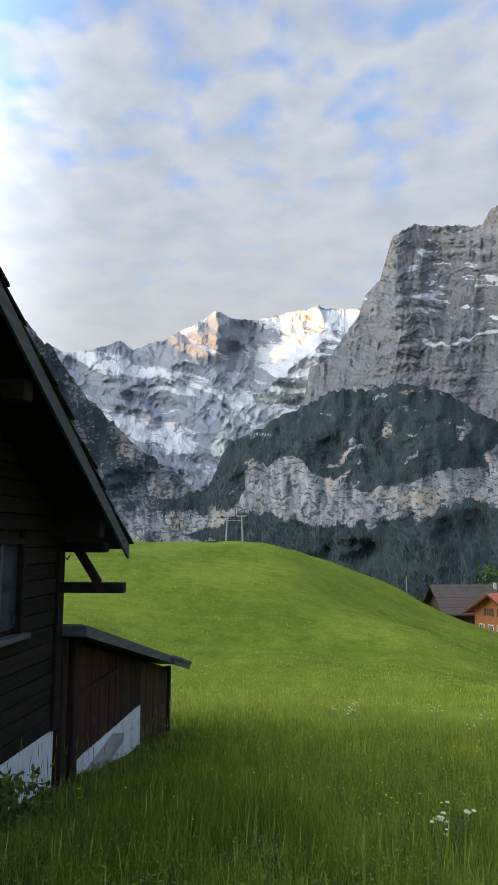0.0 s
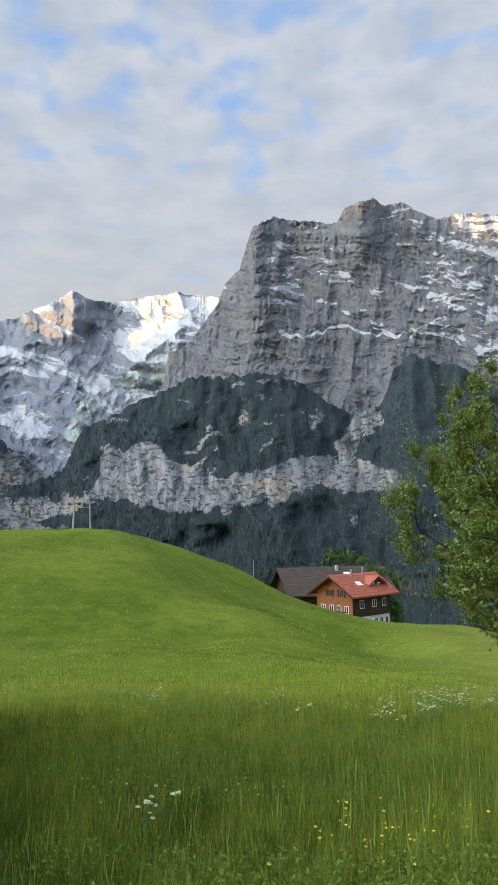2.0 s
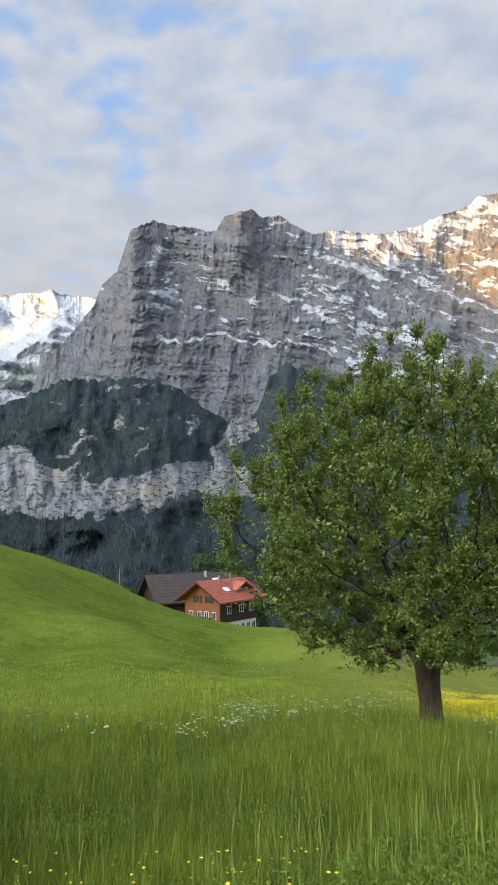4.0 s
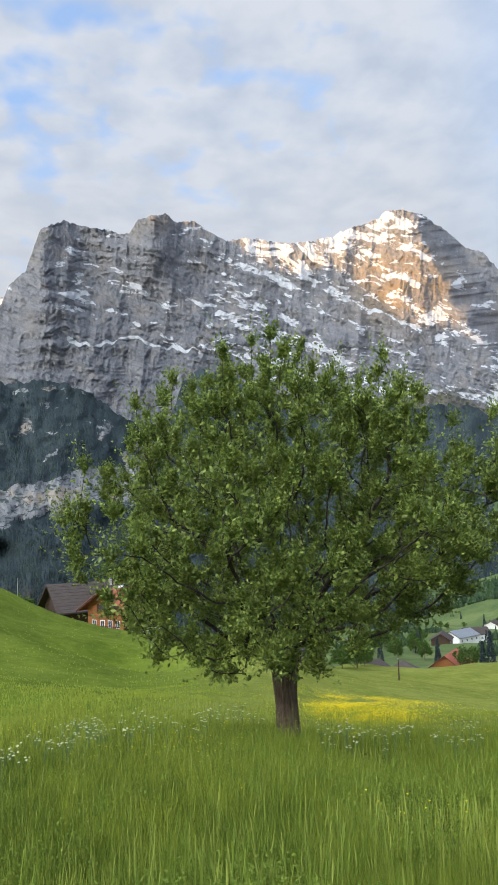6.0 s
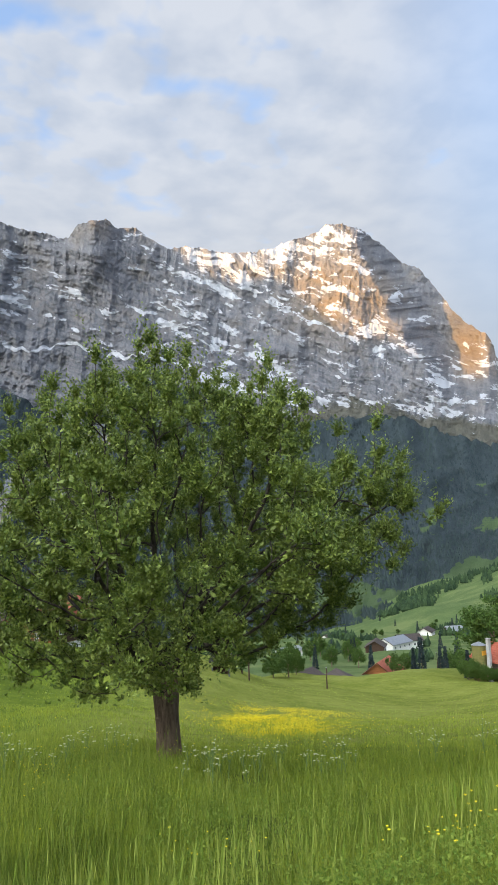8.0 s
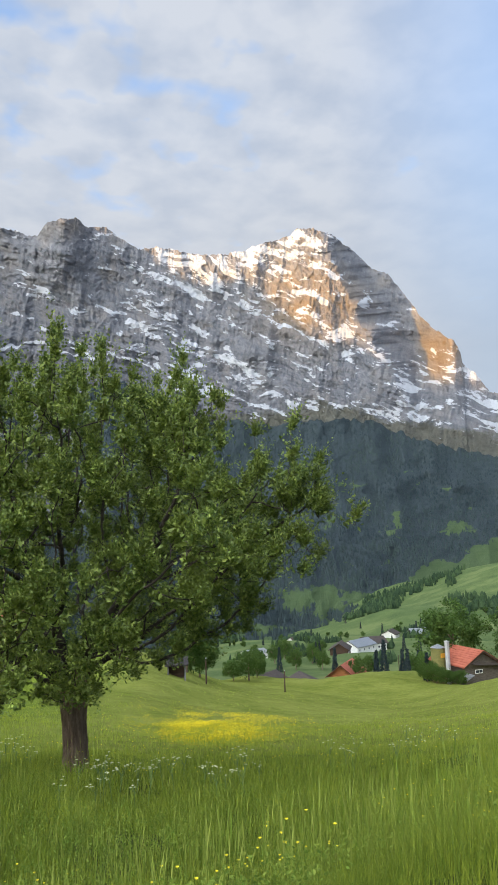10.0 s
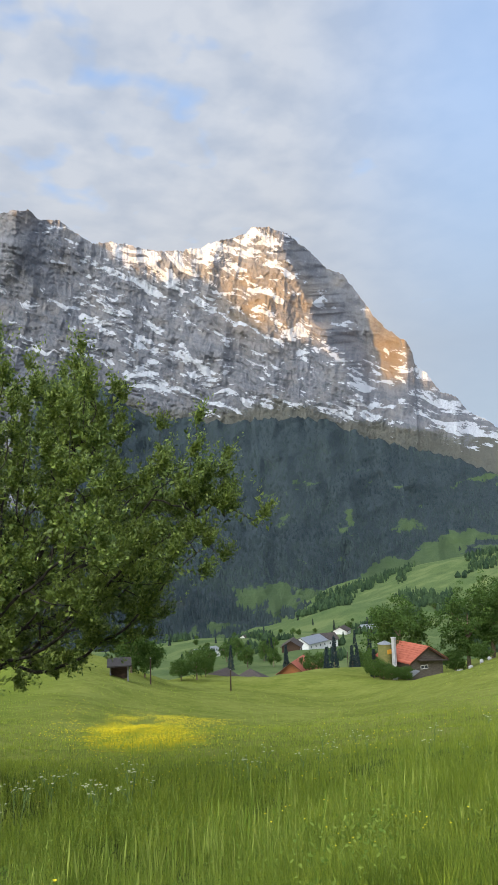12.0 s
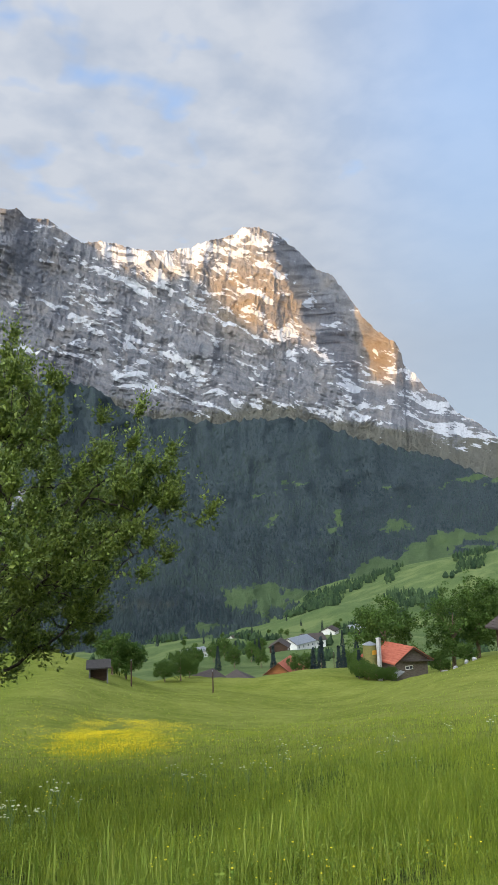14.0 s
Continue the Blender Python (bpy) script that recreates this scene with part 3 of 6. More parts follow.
def massif(name, label, material, sky, base, r0, r1, columns, rows, relief, category="mountain", jag=0.25, power=1.0, seed=0.0, masks=None, smooth=True):
    """A mountain face between its foot and its skyline (bearing, elevation pairs in degrees), with a back slope behind the skyline."""
    az = np.linspace(sky[0][0], sky[-1][0], columns)
    top = np.interp(az, [p[0] for p in sky], [p[1] for p in sky])
    even = top
    top = top + jag * (ridged(az * 1.1 + seed, 0 * az, seed, 6, 0.6) * 0.5 - 0.3) + jag * 0.35 * fractal(az * 9, 0 * az, seed, 3)
    foot = np.interp(az, [p[0] for p in base], [p[1] for p in base])
    v = np.linspace(0, 1, rows)
    A, V = np.meshgrid(az, v)
    E = foot + (even - foot) * V + (top - even) * V**7
    d0 = np.interp(az, [p[0] for p in r0], [p[1] for p in r0]) if not isinstance(r0, (int, float)) else np.full_like(az, r0)
    d1 = np.interp(az, [p[0] for p in r1], [p[1] for p in r1]) if not isinstance(r1, (int, float)) else np.full_like(az, r1)
    R = d0 + (d1 - d0) * V**power + relief(A, E, V)
    Rb = [R[-1] + 120, R[-1] + 450]
    Zt = 1.55 + R * np.tan(np.radians(E))
    Zb = [Zt[-1] - 90, Zt[-1] - 500]
    R, Z = np.vstack([R, *Rb]), np.vstack([Zt, *Zb])
    A2, E2 = np.vstack([A, az, az]), np.vstack([E, top, top])
    x, y = HUB[0] + R * np.sin(np.radians(A2)), HUB[1] + R * np.cos(np.radians(A2))
    n, m = columns, rows + 2
    i, j = np.meshgrid(np.arange(m - 1), np.arange(n - 1), indexing="ij")
    me = fast_mesh(name, np.stack([x, y, Z], -1).reshape(-1, 3), np.stack([i * n + j, i * n + j + 1, (i + 1) * n + j + 1, (i + 1) * n + j], -1).reshape(-1, 4), material, smooth)
    uv = me.uv_layers.new(name="bearing")
    loop = np.empty(len(me.loops), np.int32)
    me.loops.foreach_get("vertex_index", loop)
    uv.data.foreach_set("uv", np.stack([A2.ravel()[loop], E2.ravel()[loop]], -1).astype(np.float32).ravel())
    for key, fn in (masks or {}).items():
        me.attributes.new(key, "FLOAT", "POINT").data.foreach_set("value", fn(A2, E2).ravel().astype(np.float32))
    return tagged(new(name, me), label, category, kind="structure"), (A, E, x[:rows], y[:rows], Zt)


MAIN_SKY = [(4.0, 10.5), (4.63, 11.63), (5.08, 14.15), (6.71, 14.87), (8.13, 16.71), (9.32, 18.3), (9.8, 19.65), (11.11, 20.77), (11.51, 22.09), (12.25, 24.03), (13.48, 24.58), (14.22, 24.96), (15.2, 24.57), (17.4, 24.48), (18.61, 24.14), (19.59, 24.19), (20.35, 25.25), (21.57, 25.6), (22.79, 25.69), (23.49, 25.15),
            (25.17, 25.18), (26.79, 24.25), (27.93, 23.65), (29.5, 23.92), (32.36, 23.45), (35.25, 23.31), (36.71, 23.58), (38.69, 24.1), (40.17, 24.42), (41.06, 24.6), (41.5, 24.98), (42.4, 25.12), (43.15, 25.07), (44.61, 24.54), (45.56, 23.8), (46.97, 22.63), (47.89, 21.7), (49.3, 20.94), (50.2, 19.77), (51.51, 17.88), (52.6, 16.44), (54.16, 15.41),
            (54.65, 14.47), (54.73, 13.55), (55.8, 12.42), (56.61, 11.13), (57.9, 10.58), (58.61, 9.39), (59.93, 8.61), (61.61, 7.28), (66, 5.2), (72, 4.0)]
BACK_SKY = [(-60, 8.0), (-40, 10.0), (-30, 11.5), (-24, 13.0), (-18.5, 15.0), (-16.3, 15.3), (-15.5, 14.9), (-13.25, 15.2), (-10.92, 16.1), (-9.83, 15.4), (-6.78, 16.6), (-5.0, 17.45), (-2.8, 18.8), (-1.5, 18.15), (0.5, 18.0), (2.0, 18.35), (4.0, 18.68), (5.04, 18.78), (5.65, 19.23), (6.46, 18.8), (9.3, 18.75), (14, 18.5)]
LEFT_SKY = [(-40, 23.0), (-20.6, 19.0), (-18.6, 17.0), (-16.5, 15.2), (-15.1, 13.3), (-13.2, 11.2), (-10.9, 9.0), (-9.0, 7.2), (-6.6, 5.8), (-4.3, 4.0), (-1.0, 3.0)]
HUMP_SKY = [(-30, 2.2), (-12, 2.6), (-6.5, 3.3), (-3.4, 4.2), (-2.0, 7.7), (1.8, 9.8), (7.0, 12.2), (10.8, 12.4), (14.4, 12.5), (17.0, 11.2), (18.7, 9.7), (20.7, 8.9), (22.7, 9.6), (24.0, 12.5), (25.3, 13.5), (29.0, 12.4), (32.0, 10.3), (37.7, 9.6), (44.4, 9.7), (47.4, 9.4), (51.5, 7.6), (56.3, 6.2), (61.4, 3.9), (70, 2.0)]


def crags(A, E, ka, ke, seed, turn=0.0, octaves=5):
    """Ridged rock relief over bearing and elevation."""
    c, s_ = math.cos(radians(turn)), math.sin(radians(turn))
    return ridged((A * c + E * s_) * ka, (E * c - A * s_) * ke, seed, octaves)


def near_line(A, E, *stops):
    """Distance in degrees to a line of (bearing, elevation) stops."""
    best = np.full(A.shape, 99.0)
    for (a0, e0), (a1, e1) in zip(stops, stops[1:]):
        t = np.clip(((A - a0) * (a1 - a0) + (E - e0) * (e1 - e0)) / ((a1 - a0) ** 2 + (e1 - e0) ** 2), 0, 1)
        best = np.minimum(best, np.hypot(A - a0 - t * (a1 - a0), E - e0 - t * (e1 - e0)))
    return best


def beds(A, E):
    """Height within the rock's bedding, which falls to the right along the wall."""
    q = np.linspace(-60, 80, 300)
    fall = np.interp(q, [-60, 0, 12, 20, 28, 46, 60, 80], [0.25, 0.2, -0.1, 0.08, 0.36, 0.40, 0.30, 0.3])
    return E + np.interp(A, q, np.cumsum(fall) * (q[1] - q[0])) + 0.55 * fractal(A * 0.30, E * 0.30, 3, 3)


def stepped(b, size, tread=0.32):
    """Terraces: how far each step stands back from the even slope, and whether a place lies on a tread."""
    f = np.mod(b / size, 1.0)
    return np.clip((f - 1 + tread) / tread, 0, 1) - f, (f > 1 - tread * 1.1).astype(float)


def wall_relief(A, E, V):
    # beyond the summit ridge the face turns away; towers and buttresses stand out
    edge = np.interp(E, [8, 13.3, 16.2, 19.4, 21.7, 23.4, 25], [51.5, 49.0, 46.9, 45.85, 45.0, 44.5, 43.5]) + 0.45 * fractal(A * 0, E * 0.9, 9.5, 4)
    t = np.clip((A - edge) / 3.4, 0, 1)
    high = np.clip((E - 9) / 5, 0, 1)
    back = 640 * t * t * (3 - 2 * t) * high - 560 * np.clip((A - 51.0) / 2.6, 0, 1) * high
    spur = 230 * np.exp(-(((A - 21.4) / 2.1) ** 2)) * np.clip((E - 19) / 4, 0, 1) + 150 * np.exp(-(((A - 12.6) / 1.5) ** 2)) * np.clip((E - 14) / 5, 0, 1)
    spur = spur + 120 * np.exp(-(((A - 37.5) / 1.3) ** 2)) * np.exp(-(((E - 15.4) / 1.0) ** 2))
    b = beds(A, E)
    large, small = stepped(b, 1.15)[0], stepped(b + 0.3 * fractal(A * 1.2, E, 6, 3), 0.42)[0]
    sheer = np.clip(0.55 + 0.6 * fractal(A * 0.22, E * 0.3, 12, 3), 0.1, 1.2)
    return back - spur + 36 * sheer * large + 13 * small - 36 * crags(A, E, 0.30, 0.13, 1.0, -8) - 9 * crags(A, E, 0.9, 0.5, 4.0, 6) - 5 * fractal(A * 4.0, E * 4.0, 6, 3)


def wall_snow(A, E):
    b = beds(A, E)
    shelf = 0.07 * stepped(b, 1.15, 0.4)[1] + 0.06 * stepped(b + 0.3 * fractal(A * 1.2, E, 6, 3), 0.42, 0.45)[1]
    drift = 0.26 * fractal(A * 0.40, b * 1.6, 11, 5, 0.6) + 0.22 * fractal(A * 1.3, b * 4.2, 14, 4, 0.6) + 0.22 * fractal(A * 1.1, E * 1.7, 17, 5, 0.65)
    want = np.interp(A, [4, 12, 14, 20, 26, 30, 36, 43, 45, 47, 53, 58, 66], [-0.25, -0.15, 0.19, 0.13, 0.20, 0.29, 0.30, 0.32, 0.23, 0.23, 0.29, 0.36, 0.2])
    foot = np.interp(A, [4, 13, 21, 26, 30, 36, 44, 52, 60, 72], [21, 18.5, 16.6, 14.8, 13.2, 11.2, 10.8, 9.4, 7.2, 5.0])
    sheer = np.interp(A, [10, 19, 22.8, 24], [0, 0, 1, 0]) * np.clip((E - 21.5), 0, 1) * 0.25 + 0.45 * np.exp(-(((A - 37.5) / 1.4) ** 2 + ((E - 15.4) / 0.75) ** 2) ** 2)
    cap = 0.24 * np.exp(-(((A - 42.4) / 2.0) ** 2 + ((E - 23.9) / 1.0) ** 2)) + 0.16 * np.exp(-(((A - 33.5) / 2.5) ** 2 + ((E - 22.6) / 0.7) ** 2))
    face = -0.16 * np.clip((A - np.interp(E, [13, 16, 20, 25], [49, 47, 45.8, 43.8])) / 1.0, 0, 1) * np.clip((E - 14) / 2, 0, 1)
    lain = want + shelf + drift - sheer + cap + face + np.clip((E - foot) / 1.6, -1, 0) * 0.55
    # the snowy terrace across the lower wall
    shelf_line = near_line(A, E + 0.35 * fractal(A * 0.9, 0 * A, 4, 3), (14.6, 15.6), (17.5, 15.9), (20.5, 16.1), (24.0, 15.2), (26.0, 15.7), (27.8, 16.0))
    return np.maximum(lain, 0.95 - shelf_line / (0.26 + 0.20 * fractal(A * 0.8, 0 * A, 7, 3)))


def wall_turf(A, E):
    foot = np.interp(A, [4, 24, 28, 36, 44, 52, 60, 72], [4, 9, 12.6, 10.8, 11.0, 9.4, 7.4, 5.0])
    return np.clip((foot + 0.8 * fractal(A * 0.6, E * 0.8, 19, 4) - E) / 2.0 + 0.35, 0, 1)


def wall_sun_tint(A, E):
    """Yellow-brown tint standing in for sunrise gold on the upper summit wall and its western pillars."""
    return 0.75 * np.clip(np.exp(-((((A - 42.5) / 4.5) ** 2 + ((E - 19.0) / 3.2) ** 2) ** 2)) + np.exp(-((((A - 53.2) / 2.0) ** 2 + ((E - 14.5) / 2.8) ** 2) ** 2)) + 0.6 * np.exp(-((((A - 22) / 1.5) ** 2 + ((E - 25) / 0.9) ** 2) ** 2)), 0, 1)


def back_relief(A, E, V):
    b = E + 0.25 * A + 0.6 * fractal(A * 0.3, E * 0.3, 8, 3)
    # the cirque's far wall swings round to face the sunrise
    t = np.clip((A - 0.5) / 8.5, 0, 1)
    turned = 640 * t * np.clip((E - 11) / 4, 0, 1)
    horn = 230 * np.exp(-(np.abs(A + 2.8) / 1.7)) * np.clip((E - 14) / 4, 0, 1)
    return 70 * stepped(b, 1.7)[0] - 80 * crags(A, E, 0.22, 0.16, 2.0, 35) - 16 * crags(A, E, 0.9, 0.7, 5.0, -20) - horn - turned


def back_snow(A, E):
    b = E + 0.25 * A + 0.6 * fractal(A * 0.3, E * 0.3, 8, 3)
    drift = 0.50 * fractal(A * 0.20, b * 0.60, 31, 5, 0.55) + 0.20 * fractal(A * 0.6, b * 2.6, 33, 4)
    want = np.interp(E, [5, 8, 10.5, 13, 15.5, 17.5, 19], [-0.15, 0.10, 0.26, 0.34, 0.34, 0.32, 0.30]) + np.interp(A, [-16, -6, -1.2, 2.0, 9], [-0.05, 0.0, -0.04, 0.10, 0.14])
    horn = 0.5 * np.exp(-(((A + 2.4) / 1.5) ** 2 + ((E - 17.6) / 1.1) ** 2)) - 0.75 * np.clip(1 - near_line(A, E, (-5.6, 17.1), (-3.0, 18.7)) / 0.4, 0, 1)
    bowl = 0.22 * np.clip((A - 1.6) / 1.5, 0, 1) * np.clip((E - 14.6) / 1.0, 0, 1) + 0.15 * np.exp(-(((A - 1.0) / 1.3) ** 2 + ((E - 15.4) / 0.7) ** 2))
    return want + drift - horn + bowl + 0.12 * stepped(b, 1.7, 0.45)[1]


def back_ice(A, E):
    d = near_line(A, E, (6.0, 12.6), (3.0, 12.2), (0.0, 11.2), (-1.5, 9.6), (-2.6, 7.4))
    return np.clip(1.15 - d / 1.0, 0, 1)


def left_relief(A, E, V):
    return -70 * crags(A, E, 0.25, 0.16, 7.0, 20)


def cliff_mask(A, E):
    A, E = A + 0.5 * fractal(A * 0.7 + 3, E * 0.9, 6, 4), E + 0.75 * fractal(A * 0.55, E * 0.5 + 7, 2, 5, 0.6)
    lo = np.interp(A, [-30, -12, -4.4, -0.9, 3.6, 6, 9, 11, 13.7, 16, 17.5, 19.3, 22], [-2, -1, 0.2, 2.7, 2.0, 1.1, 0.7, 1.6, 2.3, 3.2, 3.2, 1.9, 2.7])
    hi = np.interp(A, [-30, -12, -4.4, -1.2, 0, 3.5, 6, 9.5, 13, 16.5, 19, 22], [2.4, 2.4, 2.4, 3.4, 6.0, 6.8, 5.7, 3.9, 4.1, 5.1, 4.8, 4.5])
    w = 0.45
    main = np.clip((E - lo) / w + 0.5, 0, 1) * np.clip((hi - E) / w + 0.5, 0, 1)
    gully = np.exp(-(((A - 20.7 - 0.9 * np.sin(E * 0.8)) / 1.15) ** 4)) * np.clip((E - 2.0) / 1, 0, 1)
    chips = np.exp(-(((A - 11.2) / 0.9) ** 2 + ((E - 8.6) / 1.1) ** 2)) * 0.62 + np.exp(-(((A - 17.1) / 0.6) ** 2 + ((E - 8.4) / 1.3) ** 2)) * 0.62 + 0.55 * np.exp(-(((A - 20.2) / 0.6) ** 2 + ((E - 0.6) / 0.9) ** 2))
    rough = np.clip(fractal(A * 0.45 + 9, E * 1.3, 21, 4) * 1.6 - 0.55, 0, 0.75) * np.clip((E - 2.5) / 2, 0, 1)
    chips = np.maximum(chips, rough)
    return np.maximum(np.maximum(main, gully), chips) * np.clip((25.5 - A) / 2, 0, 1) * np.interp(A, [-6, -1], [0.55, 1.0])


def pasture_mask(A, E):
    A, E = A + 0.6 * fractal(A * 0.6 + 3, E * 0.9, 16, 4), E + 0.5 * fractal(A * 0.6, E * 0.6 + 7, 12, 5, 0.6)
    low = np.clip((np.interp(A, [-30, 25, 31, 36, 40, 43, 48.6, 51, 54, 60, 70], [-9, -9, -8.8, -7.2, -5.4, -4.6, -4.2, -2.2, -1.2, 0.2, 1.0]) - E) / 0.8 + 0.5, 0, 1)
    clear = np.exp(-(((A - 48.3) / 0.9) ** 2 + ((E - 0.9) / 0.9) ** 2)) + np.exp(-(((A - 53.0) / 1.7) ** 2 + ((E - 0.4) / 0.5) ** 2)) + 0.9 * np.exp(-(((A - 43.0) / 1.3) ** 2 + ((E - 3.2) / 0.45) ** 2)) + np.exp(-(((A - 60) / 3.2) ** 2 + ((E - 4.1) / 0.45) ** 2))
    clear = np.maximum(clear, np.clip(fractal(A * 0.7 + 5, E * 1.5, 33, 4) * 1.5 - 0.75, 0, 0.85) * np.clip((A - 36) / 4, 0, 1) * np.clip((7 - E) / 2, 0, 1))
    clear = clear + 1.1 * np.exp(-((((A - 42.6) / 4.4) ** 2 + ((E + 4.75) / 0.95) ** 2) ** 2))
    woods = np.exp(-(((A - 38.0) / 4.6) ** 2 + ((E + 6.4) / 0.65) ** 2)) + np.exp(-(((A - 49.5) / 1.6) ** 2 + ((E + 5.6) / 1.2) ** 2))
    woods = woods + np.clip(fractal(A * 0.9, E * 2.0, 41, 4) * 1.6 - 0.15, 0, 0.9)
    return np.clip(np.maximum(low, clear) - 1.2 * woods, 0, 1)


def hump_relief(A, E, V):
    return -40 * crags(A, E, 0.24, 0.24, 9.0, 15) - 22 * fractal(A * 1.1, E * 0.5, 3.0, 4) * (1 - 0.5 * cliff_mask(A, E)) - 22 * cliff_mask(A, E) * (1 - V)


none = lambda A, E: 0 * A
massif("mountain_main", "great grey limestone wall streaked with snow, its summit lit gold", ROCK_MAIN, MAIN_SKY, [(4, 6), (25, 7), (40, 4), (72, 0.5)], 2450, [(4, 3300), (12, 3400), (30, 3600), (44, 3700), (72, 3500)], 780, 255, wall_relief, jag=0.16, power=0.85, masks={"snow": wall_snow, "turf": wall_turf, "ochre": wall_sun_tint, "ice": none}, smooth=False)
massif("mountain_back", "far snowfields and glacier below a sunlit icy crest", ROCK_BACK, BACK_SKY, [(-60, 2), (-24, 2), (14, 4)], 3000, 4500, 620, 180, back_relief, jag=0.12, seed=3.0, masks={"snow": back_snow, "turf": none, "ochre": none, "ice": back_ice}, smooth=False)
# pale rock share raised, which also lightens the slope as haze would
massif("mountain_shoulder", "wooded shoulder of a steep valley flank, hazed dark blue", WOODED, LEFT_SKY, [(-40, -2), (-1, 0)], 1700, 2700, 220, 120, left_relief, jag=0.3, seed=5.0, masks={"cliff": lambda A, E: 0.50 + 0.12 * np.clip((7 - E) / 6, 0, 1) + 0.22 * fractal(A * 0.5, E * 0.4, 2, 4), "pasture": lambda A, E: 0.45 * np.exp(-(((A + 11) / 3) ** 2 + ((E - 7.5) / 2) ** 2))})
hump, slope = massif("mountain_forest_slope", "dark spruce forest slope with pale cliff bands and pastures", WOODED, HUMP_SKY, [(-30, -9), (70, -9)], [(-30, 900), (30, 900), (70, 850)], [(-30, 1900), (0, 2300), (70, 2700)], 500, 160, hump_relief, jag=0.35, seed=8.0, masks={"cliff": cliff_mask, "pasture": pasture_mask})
# unseen range added behind the viewer, its skyline cut to shade the valley and lower walls
massif("mountain_east", "unseen range added to keep the valley in morning shade", WOODED, [(-190, 12), (-130, 16), (-105, 17), (-92, 15), (-86.9, 14.3), (-81.9, 13.8), (-78.5, 14.6), (-76.2, 16.9), (-74.5, 17.5), (-73.0, 17.4), (-70.7, 18.1), (-68.8, 19.4), (-67.6, 19.1), (-66.1, 19.85), (-64.3, 21.4), (-62.5, 22.9), (-61.1, 23.5), (-60.3, 22.8), (-59.5, 22.5), (-57.3, 23.8), (-55.9, 24.6), (-55.4, 23.8), (-54.1, 23.4), (-52.8, 22.8), (-49.5, 16.5), (-48, 14.2), (-46.2, 14.0), (-45.4, 14.4), (-44.6, 15.2), (-43, 15.6), (-36, 16.0)],
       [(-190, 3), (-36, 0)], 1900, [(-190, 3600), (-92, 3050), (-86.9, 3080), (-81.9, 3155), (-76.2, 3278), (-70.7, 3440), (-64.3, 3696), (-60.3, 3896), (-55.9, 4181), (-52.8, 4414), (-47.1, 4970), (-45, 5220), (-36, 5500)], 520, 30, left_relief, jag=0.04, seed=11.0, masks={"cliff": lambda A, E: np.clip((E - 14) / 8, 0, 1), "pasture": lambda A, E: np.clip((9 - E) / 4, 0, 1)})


def forest():
    """Single spruces over the wooded slope, joined as one."""
    A, E, x, y, z = slope
    rng = np.random.default_rng(4)
    n = 62000
    fi, fj = rng.random(n) ** 1.15 * (A.shape[0] - 2), rng.random(n) * (A.shape[1] - 2)
    i, j = fi.astype(int), fj.astype(int)
    u, w = fi - i, fj - j
    pick = lambda m: (m[i, j] * (1 - u) + m[i + 1, j] * u) * (1 - w) + (m[i, j + 1] * (1 - u) + m[i + 1, j + 1] * u) * w
    a, e, px, py, pz = pick(A), pick(E), pick(x), pick(y), pick(z)
    want = (1 - cliff_mask(a, e)) * (1 - pasture_mask(a, e)) + 0.25 * fractal(a * 2, e * 3, 1, 3)
    keep = (want > rng.random(n) * 0.6 + 0.35) & (a > -8)
    px, py, pz = px[keep], py[keep], pz[keep]
    m = len(px)
    h, s = rng.uniform(5, 11.5, m), 5
    ang = np.linspace(0, math.tau, s, endpoint=False)
    rad = h * rng.uniform(0.24, 0.34, m)
    tiers = []
    for zf, rf in ((0.0, 1.0), (0.45, 0.62)):
        tiers.append(np.stack([px[:, None] + rad[:, None] * rf * np.cos(ang + zf * 3), py[:, None] + rad[:, None] * rf * np.sin(ang + zf * 3), np.repeat((pz - 1.5 + h * zf)[:, None], s, 1)], -1))
    tip = np.stack([px, py, pz + h], -1)[:, None]
    mid = np.stack([px, py, pz + h * 0.62], -1)[:, None]
    verts = np.concatenate([tiers[0], tiers[1], tip, mid], 1).reshape(-1, 3)
    k = np.arange(s)
    tri = np.concatenate([np.stack([k, (k + 1) % s, np.full(s, 2 * s + 1)], -1), np.stack([s + k, s + (k + 1) % s, np.full(s, 2 * s)], -1)])
    faces = (tri[None] + (np.arange(m) * (2 * s + 2))[:, None, None]).reshape(-1, 3)
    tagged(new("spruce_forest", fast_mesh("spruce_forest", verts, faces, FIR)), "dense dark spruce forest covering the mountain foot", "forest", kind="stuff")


forest()


